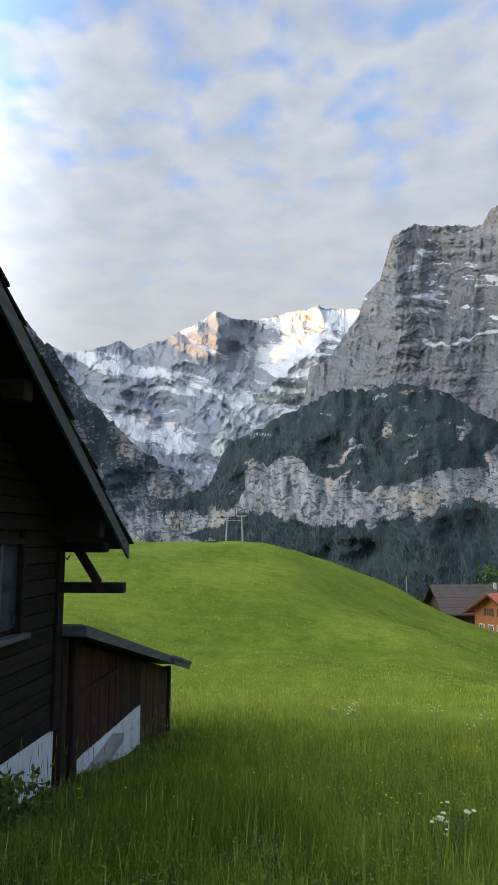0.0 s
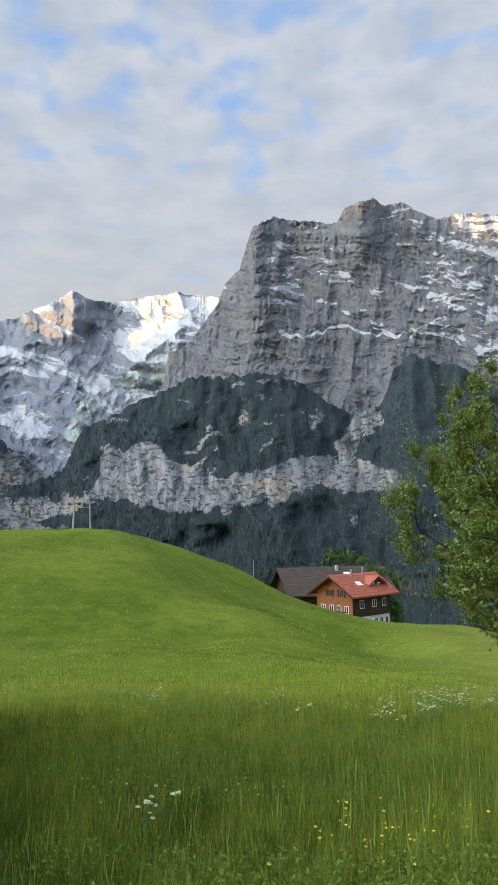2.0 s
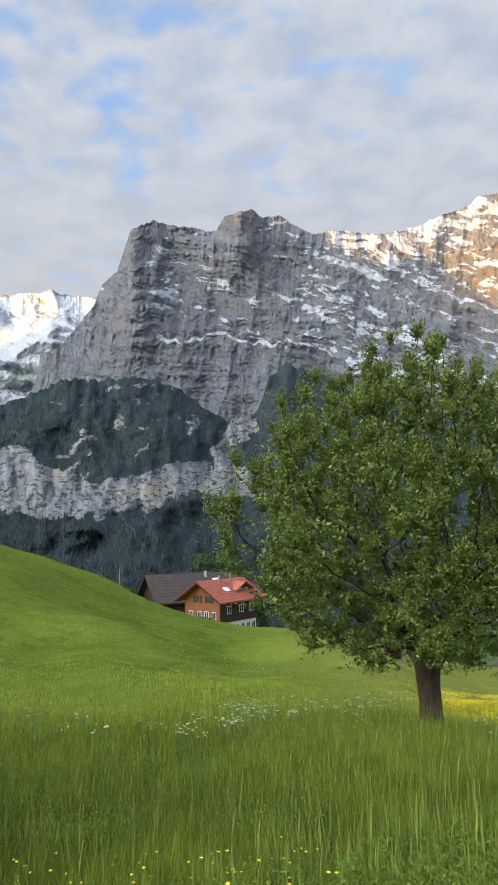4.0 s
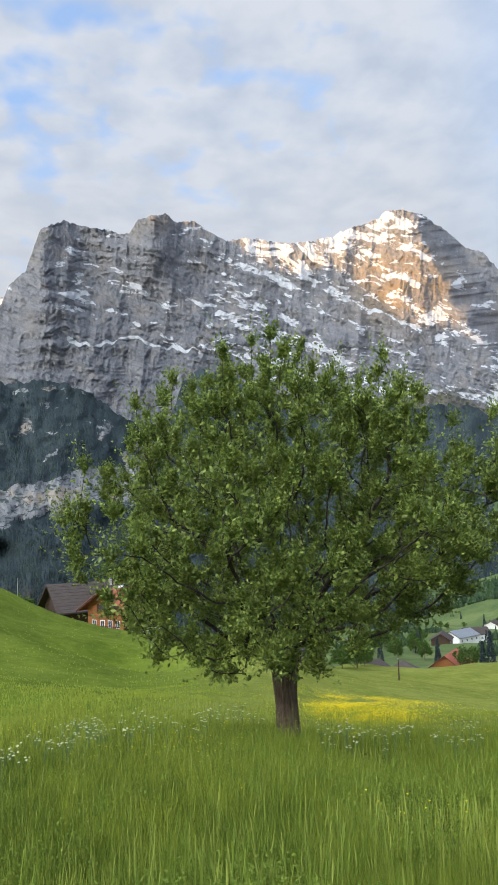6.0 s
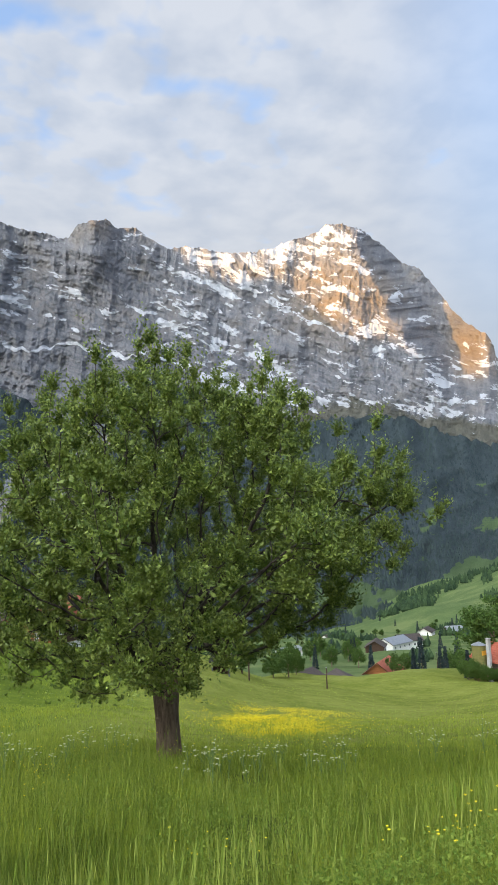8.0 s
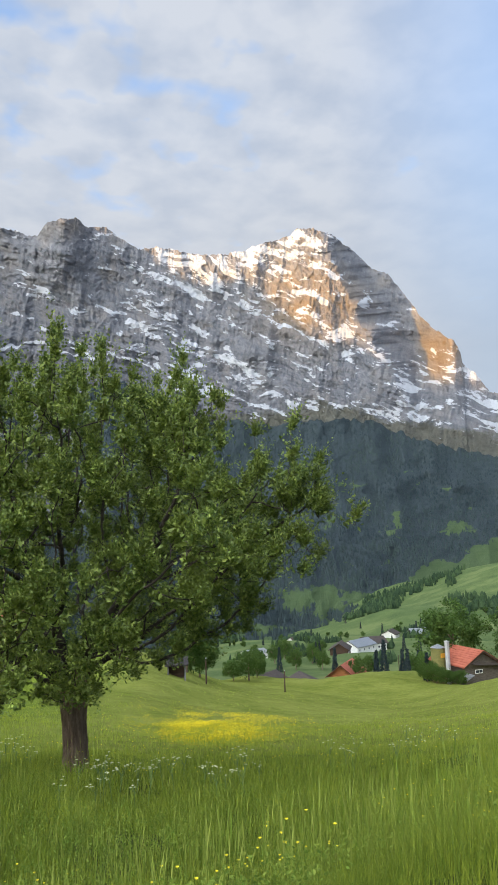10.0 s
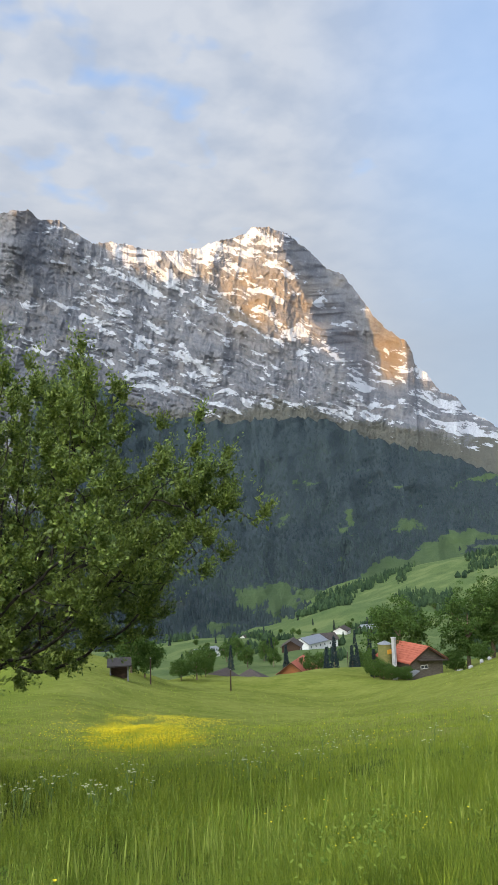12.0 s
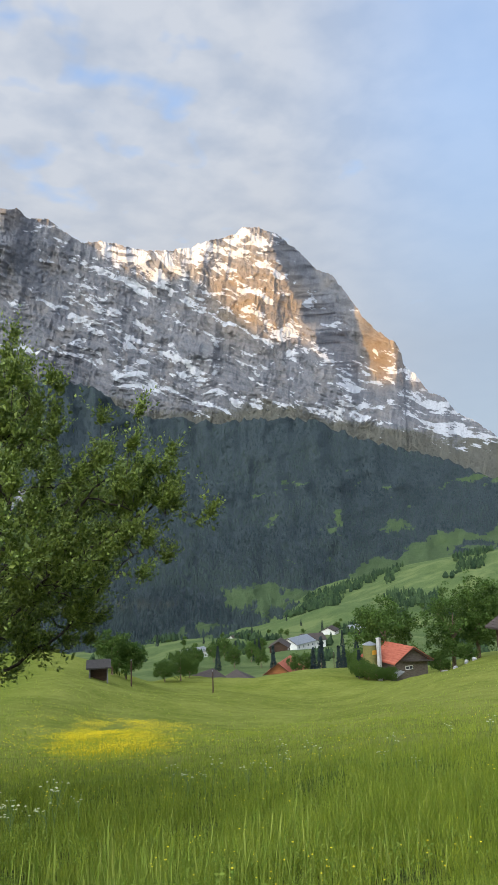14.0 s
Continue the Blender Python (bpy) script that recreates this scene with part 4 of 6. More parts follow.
def valley_woods():
    """Groves and hedgerows on the far meadows, joined as one."""
    rng = np.random.default_rng(6)
    n = 26000
    a, r = rng.uniform(29, 66, n), 330 * (1200 / 330) ** rng.random(n)
    x, y = HUB[0] + r * np.sin(np.radians(a)), HUB[1] + r * np.cos(np.radians(a))
    stand = fractal(a * 0.32 + 2, np.log(r) * 6, 4, 4) + np.interp(r, [330, 450, 600, 800, 1200], [-0.35, -0.1, -0.3, -0.1, 0.25]) - np.clip((a - 48) / 12, 0, 1) * 0.25
    keep = stand > 0.33
    x, y, r = x[keep], y[keep], r[keep]
    m, z = len(x), land(x, y)
    rng2 = np.random.default_rng(7)
    h = rng2.uniform(3, 8.5, m) * np.clip(r / 700, 0.6, 1.3)
    fat = np.where(rng2.random(m) < 0.25, 0.40, 0.19)
    s, ang = 6, np.linspace(0, math.tau, 6, endpoint=False)
    wob = rng2.uniform(0.75, 1.25, (m, s))
    tiers = [np.stack([x[:, None] + (h * fat * q)[:, None] * wob * np.cos(ang + zf), y[:, None] + (h * fat * q)[:, None] * wob * np.sin(ang + zf), np.repeat((z - 0.5 + h * zf)[:, None], s, 1)], -1) for zf, q in ((0.0, 0.7), (0.35, 1.0), (0.75, 0.62))]
    tip = np.stack([x, y, z + h], -1)[:, None]
    verts = np.concatenate([*tiers, tip], 1).reshape(-1, 3)
    k = np.arange(s)
    j = (k + 1) % s
    tri = np.concatenate([np.stack([k, j, s + j], -1), np.stack([k, s + j, s + k], -1), np.stack([s + k, s + j, 2 * s + j], -1), np.stack([s + k, 2 * s + j, 2 * s + k], -1), np.stack([2 * s + k, 2 * s + j, np.full(s, 3 * s)], -1)])
    faces = (tri[None] + (np.arange(m) * (3 * s + 1))[:, None, None]).reshape(-1, 3)
    tagged(new("valley_groves", fast_mesh("valley_groves", verts, faces, GROVE)), "dark groves and hedgerows across the far meadows", "woods", kind="stuff")


GROVE = surface("grove_leaves", lambda n: (n.mix(island_of(n), (0.022, 0.042, 0.024), (0.050, 0.082, 0.036)), None), 0.9, spec=0.05)
valley_woods()


# ---- the old barn and its lean-to, beside the start of the walk ----
BARN = pose(-2.4, 9.0, 0.09, 0, 0, -6.5)


def ground_at(m, x, y):
    p = m @ Vector((x, y, 0))
    return float(land(np.array([p.x]), np.array([p.y]))[0])


def barn():
    b = thing("old_barn", BARN, "old dark weathered timber barn on a whitewashed plinth", "barn")
    ridge_y, ridge_z, fall = -5.0, 4.45, math.tan(radians(29.0))
    under = lambda y: ridge_z - 0.16 - abs(y - ridge_y) * fall
    # core walls behind the boards
    part("wall", prism([(-9.9, -0.85), (-0.02, -0.85), (-0.02, under(-0.02)), (ridge_y, under(ridge_y)), (-9.9, under(-9.9))], "x", -8.0, -0.06), OLD_WOOD, b)
    part("plinth", box((-8.0, -9.9, -3.0), (-0.01, -0.03, -0.85), 0.03), LIME, b, "whitewashed rough plinth")
    # horizontal boards of the gable, cut round the window
    win = (-2.15, -1.16, 0.44, 1.48)
    z = -0.85
    rng = random.Random(3)
    while z < ridge_z - 0.4:
        h = 0.165 + rng.uniform(0, 0.035)
        reach = ridge_y + (ridge_z - 0.16 - z) / fall
        ends = [(-9.9, min(-0.02, reach))]
        if z + h > win[2] and z < win[3]:
            ends = [(-9.9, win[0] - 0.02), (win[1] + 0.02, min(-0.02, reach))]
        for a, c in ends:
            lo = max(a, ridge_y - (ridge_z - 0.16 - z) / fall)
            if c - lo > 0.1:
                part("board", box((-0.06, lo, z), (0.0 + rng.uniform(-0.012, 0.012), c, z + h - 0.012), 0.008), OLD_WOOD, b)
        z += h
    part("corner_post", box((-0.05, -0.20, -0.85), (0.045, 0.0, under(0.0) - 0.02), 0.012), OLD_WOOD, b)
    # window
    w = part("window", box((-0.05, win[0] + 0.06, win[2] + 0.06), (-0.03, win[1] - 0.06, win[3] - 0.06)), PANE, b)
    for lo, hi in (((-0.05, win[0], win[2]), (0.04, win[0] + 0.07, win[3])), ((-0.05, win[1] - 0.07, win[2]), (0.04, win[1], win[3])), ((-0.05, win[0], win[3] - 0.07), (0.04, win[1], win[3]))):
        part("frame", box(lo, hi, 0.008), OLD_WOOD, w)
    part("mullion", box((-0.028, -1.69, win[2]), (0.0, -1.645, win[3])), GREY_BOARD, w)
    part("curtain", box((-0.024, win[0] + 0.1, win[2] + 0.1), (-0.016, -1.74, win[3] - 0.12)), WHITE, w, "white window curtain")
    part("sill", box((-0.05, win[0] - 0.08, win[2] - 0.06), (0.11, win[1] + 0.06, win[2]), 0.01), GREY_BOARD, w, "pale weathered window sill")
    # roof
    out, eave = 0.70, 0.5
    for s in (1, -1):
        y1 = eave if s > 0 else -10.4
        zz = ridge_z - abs(y1 - ridge_y) * fall
        part("roof", prism([(ridge_y, ridge_z), (y1, zz), (y1, zz - 0.07), (ridge_y, ridge_z - 0.07)], "x", -8.6, out), OLD_WOOD, b)
        # verge boards, two deep
        part("verge_board", prism([(ridge_y, ridge_z - 0.01), (y1, zz - 0.01), (y1, zz - 0.19), (ridge_y, ridge_z - 0.19)], "x", out + 0.003, out + 0.035), GREY_BOARD, b)
        # courses of shingles
        length = math.hypot(y1 - ridge_y, zz - ridge_z)
        n = int(length / 0.42)
        for k in range(n):
            t0, t1 = k / n, min((k + 1.25) / n, 1.02)
            a, c = Vector((0, ridge_y + (y1 - ridge_y) * t0, ridge_z + (zz - ridge_z) * t0)), Vector((0, ridge_y + (y1 - ridge_y) * t1, ridge_z + (zz - ridge_z) * t1))
            lift = 0.05
            part("shingle_course", prism([(a.y, a.z + 0.004), (c.y, c.z + lift), (c.y, c.z + lift + 0.028), (a.y, a.z + 0.03)], "x", -8.6, out + 0.05 + rng.uniform(-0.02, 0.03)), SHINGLE, b)
    # purlins and rafters under the overhang
    for y in (-4.9, -2.6, -0.35):
        zz = under(y) - 0.02
        part("purlin", box((-0.3, y - 0.09, zz - 0.2), (out - 0.06, y + 0.09, zz), 0.012), OLD_WOOD, b)
    part("bracket_beam", box((-0.2, -0.16, 0.80), (0.86, -0.02, 0.93), 0.012), OLD_WOOD, b)
    part("brace", bar((0.24, -0.09, 1.34), (0.52, -0.09, 0.92), 0.09, 0.1, 0.01), OLD_WOOD, b)
    part("plate", box((0.0, -0.18, 1.30), (0.62, 0.0, 1.42), 0.012), OLD_WOOD, b)
    part("hook", tube([(0.05, -0.08, 1.33), (0.06, -0.08, 1.25), (0.10, -0.08, 1.21), (0.13, -0.08, 1.26)], [0.012] * 4, 6), SHINGLE, b)
    return b


def shed():
    s = thing("lean_to_shed", BARN, "low dark board lean-to shed with white plinth against the barn", "shed")
    top0, top1, end = 0.40, -1.06, 6.2
    roof = lambda y: top0 + (top1 - top0) * y / end
    rng = random.Random(8)
    part("back_wall", prism([(0.02, -3.2), (end - 0.05, -3.2), (end - 0.05, roof(end) - 0.14), (0.02, roof(0) - 0.14)], "x", -4.0, -0.07), OLD_BOARD, s)
    part("plinth", prism([(0.62, -3.2), (3.9, -3.2), (3.9, -1.46), (2.3, -1.46), (0.62, -1.46)], "x", -0.05, 0.02), LIME, s, "whitewashed shed plinth")
    # boards
    y = 0.62
    while y < 6.3:
        w = 0.15 + rng.uniform(0, 0.05)
        lo = -1.47 if y < 3.9 else -3.0
        red = 0.75 < y < 2.6
        part("board", box((-0.06, y, lo), (rng.uniform(-0.01, 0.008), min(y + w - 0.008, end), roof(y + w) - 0.16), 0.006), RED_WOOD if red else SLAT if y > 3.95 else OLD_BOARD, s)
        y += w
    part("post", box((-0.05, 0.03, -2.6), (0.06, 0.20, roof(0.2) - 0.12), 0.015), OLD_BOARD, s)
    part("post", box((-0.05, 0.42, -2.6), (0.07, 0.60, roof(0.6) - 0.12), 0.015), OLD_BOARD, s)
    part("rail", bar((0.03, 0.62, -0.62), (0.03, 2.5, -0.60), 0.05, 0.09, 0.01), OLD_BOARD, s)
    part("ramp_slab", prism([(0.62, -1.75), (2.3, -1.52), (2.3, -1.62), (0.62, -1.9)], "x", 0.02, 0.2), STONE, s, "worn stone ramp slab")
    part("corner_post", box((-0.08, end - 0.14, -3.0), (0.05, end, roof(end) - 0.12), 0.012), OLD_BOARD, s)
    part("roof", prism([(0.0, roof(0)), (5.0, roof(5.0)), (5.0, roof(5.0) - 0.06), (0.0, roof(0) - 0.06)], "x", -4.2, 0.32), GREY_BOARD, s)
    part("roof_end", prism([(4.8, roof(4.8) + 0.0), (end + 0.35, roof(end + 0.35) - 0.01), (end + 0.35, roof(end + 0.35) - 0.07), (4.8, roof(4.8) - 0.06)], "x", -4.2, 0.42), GREY_BOARD, s)
    part("verge_board", prism([(0.0, roof(0) - 0.01), (5.0, roof(5.0) - 0.01), (5.0, roof(5.0) - 0.15), (0.0, roof(0) - 0.15)], "x", 0.323, 0.355), GREY_BOARD, s)
    part("verge_board", prism([(4.9, roof(4.9) - 0.07), (end + 0.3, roof(end + 0.3) - 0.07), (end + 0.3, roof(end + 0.3) - 0.17), (4.9, roof(4.9) - 0.17)], "x", 0.36, 0.40), GREY_BOARD, s)
    part("eave_board", box((0.0, -0.03, roof(0) - 0.15), (0.355, -0.004, roof(0) - 0.01), 0.005), GREY_BOARD, s)
    return s


barn()
shed()


# ---- chalets ----
def window_of(parent, x, y, z, w, h, side, frame_material=WHITE, shutters=None):
    """A window on a wall that faces along -x ('gable'), or -y ('eave')."""
    def slab(name, u0, v0, u1, v1, d0, d1, mat, par):
        if side == "gable":
            return part(name, box((x - d1, y + u0, z + v0), (x - d0, y + u1, z + v1)), mat, par)
        return part(name, box((x + u0, y - d1, z + v0), (x + u1, y - d0, z + v1)), mat, par)

    f = slab("window", -w / 2, -h / 2, w / 2, h / 2, -0.05, 0.03, frame_material, parent)
    slab("pane", -w / 2 + 0.09, -h / 2 + 0.09, -0.04, h / 2 - 0.09, 0.03, 0.045, PANE, f)
    slab("pane", 0.04, -h / 2 + 0.09, w / 2 - 0.09, h / 2 - 0.09, 0.03, 0.045, PANE, f)
    if shutters:
        slab("shutter", -w / 2 - w * 0.45, -h / 2, -w / 2 - 0.03, h / 2, 0.0, 0.06, shutters, f)
        slab("shutter", w / 2 + 0.03, -h / 2, w / 2 + w * 0.45, h / 2, 0.0, 0.06, shutters, f)
    return f


def chalet(name, m, label, length, width, eaves, ridge, wall, tile, base=None, base_h=0.0, over=0.9, category="house"):
    """A gabled house: ridge along x, walls down to 4 m below its origin for the slope."""
    h = thing(name, m, label, category)
    L, W = length / 2, width / 2
    part("wall", prism([(-W, base_h), (W, base_h), (W, eaves), (0, ridge - 0.12), (-W, eaves)], "x", -L, L), wall, h)
    part("base_wall", box((-L + 0.03, -W + 0.03, -4.0), (L - 0.03, W - 0.03, base_h + 0.002)), base or wall, h)
    slope = (ridge - eaves) / W
    for s in (-1, 1):
        y1 = s * (W + over)
        z1 = ridge - slope * (W + over)
        r = part("roof", prism([(0, ridge), (y1, z1), (y1, z1 + 0.2), (0, ridge + 0.2)], "x", -L - over, L + over), tile, h)
        n = 9
        for k in range(n):
            y0, y2 = y1 * k / n, y1 * (k + 1.06) / n
            f = lambda y: ridge + 0.2 + (z1 - ridge) * y / y1
            part("tile_course", prism([(y0, f(y0) + 0.004), (y2, f(y2) + 0.06), (y2, f(y2) + 0.11), (y0, f(y0) + 0.05)], "x", -L - over - 0.02, L + over + 0.02), tile, r)
        for e in (-1, 1):
            part("verge_board", prism([(0, ridge + 0.16), (y1, z1 + 0.16), (y1, z1 - 0.12), (0, ridge - 0.12)], "x", e * (L + over) - (0.0 if e < 0 else -0.03) - (0.06 if e < 0 else 0.0), e * (L + over) + (0.0 if e < 0 else 0.09)), DARK, r)
    return h


def on_land(bearing, dist, rz, dz=0.0):
    x, y, z = spot(bearing, dist)
    return pose(x, y, z + dz, 0, 0, rz)


def chalets():
    # wide brown-roofed farmhouse behind the hill
    h = chalet("farmhouse", pose(42.6, 125.5, -12.6, 0, 0, 2), "wide dark timber farmhouse under a brown tiled roof", 18.5, 11.0, 2.3, 6.0, DARK, BROWN_TILE, over=1.2)
    part("skylight", pose_box((2.2, -2.6, 5.15), (1.2, 0.9, 0.12), -18), WHITE, h)
    part("chimney", box((0.6, -1.2, 5.2), (1.1, -0.7, 6.6), 0.03), STONE, h)
    # honey-coloured chalet with the red roof
    c = chalet("chalet", pose(42.2, 112.6, -15.6, 0, 0, 30), "honey timber chalet with red tiled roof and white ground floor", 9.6, 7.6, 6.2, 8.6, HONEY, RED_TILE, RENDER, 2.2, 1.3)
    part("side_cladding", box((-4.82, -3.95, 2.3), (4.82, -3.81, 6.1)), DARK, c, "dark brown boarded side wall")
    for x in (-2.6, 0.6, 3.2):
        window_of(c, x, -3.95, 4.2, 1.1, 1.3, "eave")
    for x in (-3.4, -1.9, -0.4, 1.1, 2.6, 4.0):
        window_of(c, x, -3.78, 1.0, 0.95, 1.5, "eave")
    for y in (-1.6, 0.9):
        window_of(c, -4.8, y, 5.9, 0.95, 1.2, "gable", HONEY, DARK)
    for y in (-2.6, -1.0, 0.6, 2.4):
        window_of(c, -4.8, y, 3.4, 0.9, 1.2, "gable")
    bal = part("balcony", box((-6.0, -3.7, 2.25), (-4.8, 3.7, 2.4)), DARK, c)
    part("rail", box((-6.0, -3.7, 3.15), (-5.92, 3.7, 3.25)), DARK, bal)
    for k in range(18):
        part("baluster", box((-5.99, -3.7 + k * 0.42, 2.4), (-5.94, -3.54 + k * 0.42, 3.15)), DARK, bal)
    d = part("dormer", prism([(0.6, 6.3), (4.2, 6.3), (4.2, 7.2), (2.4, 8.2), (0.6, 7.2)], "y", -3.0, 0.0), DARK, c)
    part("dormer_roof", prism([(0.0, 7.02), (2.4, 8.35), (2.4, 8.5), (0.0, 7.2)], "y", -3.6, 0.0), RED_TILE, d)
    part("dormer_roof", prism([(4.8, 7.02), (2.4, 8.35), (2.4, 8.5), (4.8, 7.2)], "y", -3.6, 0.0), RED_TILE, d)
    for x in (1.7, 3.1):
        window_of(d, x, -3.0, 6.9, 0.8, 0.9, "eave")
    part("chimney", tube([(-1.6, -1.0, 7.9), (-1.6, -1.0, 9.6)], [0.16, 0.16], 8), STEEL, c)
    part("chimney", tube([(1.6, -0.8, 8.0), (1.6, -0.8, 9.9)], [0.13, 0.13], 8), STEEL, c)
    part("skylight", pose_box((-1.4, -2.4, 7.35), (1.3, 1.0, 0.14), -34), WHITE, c)
    # hut with silo on the shoulder of the field
    k = chalet("field_hut", pose(105.4, 74.0, -22.2, 0, 0, 74), "grey-brown weathered timber hut with a red tiled roof", 8.2, 6.4, 3.2, 5.1, HUT_WOOD, RED_TILE, over=0.7, category="hut")
    window_of(k, -4.1, 0.6, 2.0, 1.5, 0.6, "gable")
    part("porch_roof", prism([(-3.4, 2.8), (2.0, 3.2), (2.0, 3.3), (-3.4, 2.9)], "x", -5.2, -4.12), BROWN_TILE, k)
    part("solar_panel", pose_box((-4.9, 3.6, 1.5), (1.9, 1.7, 0.1), 25), STEEL, k, "tilted pale metal panel")
    # chalet at the edge of the wood
    e = chalet("timber_chalet", pose(108.0, 50.0, -16.4, 0, 0, 66), "brown timber chalet with white base beside tall trees", 9.0, 8.0, 3.9, 6.2, DARK, BROWN_TILE, RENDER, 0.4, 1.1)
    for y in (-2.0, 0.4, 2.4):
        window_of(e, -4.5, y, 3.0, 0.9, 1.1, "gable")
    bal = part("balcony", box((-5.5, -4.0, 1.7), (-4.5, 4.0, 1.85)), DARK, e)
    part("rail", box((-5.5, -4.0, 2.5), (-5.4, 4.0, 2.7)), DARK, bal)
    # low barns at the far edge of the field
    for x, y, z, rz, L, W in ((128.0, 160.0, -40.2, 20, 15, 9), (138.0, 152.0, -40.8, 64, 13, 9)):
        chalet("hay_barn", pose(x, y, z, 0, 0, rz), "low weathered hay barn with a dull brown roof", L, W, 2.2, 4.4, DARK, BROWN_TILE, over=0.9, category="barn")
    r = chalet("red_roofed_house", pose(188.5, 187.5, -51.3, 0, 0, 30), "timber house with a steep bright red roof in the valley", 14.0, 12.0, 3.9, 8.4, HONEY, RED_TILE, RENDER, 1.4, 1.2)
    for x in (-3.5, -1.0, 1.5, 4.0):
        window_of(r, x, -5.5, 2.5, 1.0, 1.3, "eave")
    # village
    for bearing, dist, rz, L, W, ev, ri, wl, tl, lab in ((45.4, 430, 10, 19, 12, 5, 8, RENDER, STEEL, "white village house with a pale metal roof"), (46.5, 445, -20, 14, 11, 6, 9, RENDER, BROWN_TILE, "white village house with a brown roof"),
                                                         (44.0, 400, 40, 13, 10, 3.5, 6.5, DARK, BROWN_TILE, "brown timber village house"), (37.0, 480, 5, 18, 10, 7, 9, RENDER, STEEL, "long white village building"), (47.9, 620, 30, 16, 12, 4, 7, RENDER, BROWN_TILE, "pale farmhouse on the far meadow"),
                                                         (50.0, 560, -30, 12, 10, 4, 7, DARK, STEEL, "timber farmhouse on the far meadow"), (40.2, 700, 20, 12, 9, 3, 6, RENDER, BROWN_TILE, "small pale house on the far meadow")):
        x, y, z = spot(bearing, dist)
        h = chalet("village_house", pose(x, y, z, 0, 0, rz), lab, L, W, ev, ri, wl, tl, over=0.8)
        for q in range(4):
            window_of(h, -L / 2 + L * (q + 0.5) / 4, -W / 2, ev * 0.6, 1.2, 1.4, "eave")
    # open shelter in the field
    x, y, z = spot(32.0, 70)
    s = thing("field_shelter", pose(x, y, z, 0, 0, -30) @ Matrix.Scale(0.8, 4), "small open wooden field shelter under a shallow roof", "shelter")
    for px, py in ((-1.0, -0.9), (1.0, -0.9), (-1.0, 0.9), (1.0, 0.9)):
        part("post", box((px - 0.08, py - 0.08, -0.6), (px + 0.08, py + 0.08, 1.5), 0.01), GREY_BOARD, s)
    part("back_wall", box((-1.0, 0.82, -0.3), (1.0, 0.88, 1.45)), DARK, s)
    part("side_wall", box((-1.04, -0.8, -0.3), (-0.98, 0.85, 1.45)), DARK, s)
    part("roof", prism([(-1.5, 1.45), (0, 2.15), (1.5, 1.45), (1.5, 1.6), (0, 2.3), (-1.5, 1.6)], "x", -1.4, 1.4), SHINGLE, s)
    # silo beside the hut
    x, y, z = spot(51.9, 123)
    s = thing("silo", pose(x, y, z), "squat ochre silo with a low conical lid", "silo")
    part("drum", tube([(0, 0, -1.5), (0, 0, 5.6), (0, 0, 5.7)], [1.15, 1.15, 1.2], 20), SILO, s)
    part("lid", tube([(0, 0, 5.7), (0, 0, 6.2)], [1.25, 0.15], 20), STEEL, s)
    part("sign_plate", box((-0.75, -1.2, 4.2), (0.25, -1.1, 4.9)), two("orange_plate", (0.55, 0.25, 0.02), (0.65, 0.33, 0.04)), s)
    x, y, z = spot(52.6, 122)
    s = thing("concrete_post", pose(x, y, z), "pale square concrete flue standing by the silo", "flue")
    part("shaft", box((-0.28, -0.28, -1.0), (0.28, 0.28, 6.7), 0.03), STONE, s)
    part("cap", box((-0.34, -0.34, 6.7), (0.34, 0.34, 6.85), 0.02), STONE, s)
    # poles
    for bearing, dist, h in ((34.2, 77, 2.6), (40.3, 82.3, 2.4), (48.7, 182, 4.6)):
        x, y, z = spot(bearing, dist)
        p = thing("wooden_pole", pose(x, y, z), "thin upright wooden pole standing in the meadow", "pole", "poles in the meadow")
        part("shaft", tube([(0, 0, -0.3), (0, 0, h)], [0.09, 0.06], 8), DARK, p)
        part("cap", tube([(0, 0, h), (0, 0, h + 0.1)], [0.075, 0.02], 8), STEEL, p)
    x, y, z = spot(10.6, 104.8)
    p = thing("flag_mast", pose(x, y, z), "thin pale metal mast on the hill", "mast")
    part("shaft", tube([(0, 0, -0.3), (0, 0, 3.0)], [0.06, 0.035], 8), STEEL, p)
    part("base", tube([(0, 0, -0.2), (0, 0, 0.12)], [0.2, 0.17], 8), STONE, p)
    for n, (bearing, w) in enumerate(((57.4, 2.8), (58.2, 2.2), (59.0, 3.2), (59.6, 2.0))):
        x, y, z = spot(bearing, 128)
        q = box((-w / 2, -0.5, -0.8), (w / 2, 0.5, 0.9), 0.25)
        for v in q.verts:
            v.co += Vector((0.15 * math.sin(v.co.z * 5 + n), 0.1, 0.12 * math.sin(v.co.x * 4 + n)))
        tagged(part("boulder", q, STONE, m=pose(x, y, z, 0, 0, 15 * n) @ Matrix.Scale(0.55, 4)), "pale boulder on the grassy bank by the trees", "boulder", "boulders on the bank")


def pose_box(mid, size, tilt):
    bm = bmesh.new()
    bmesh.ops.create_cube(bm, size=1, matrix=pose(*mid, -tilt, 0, 0) @ Matrix.Diagonal((*size, 1)))
    return bm


chalets()


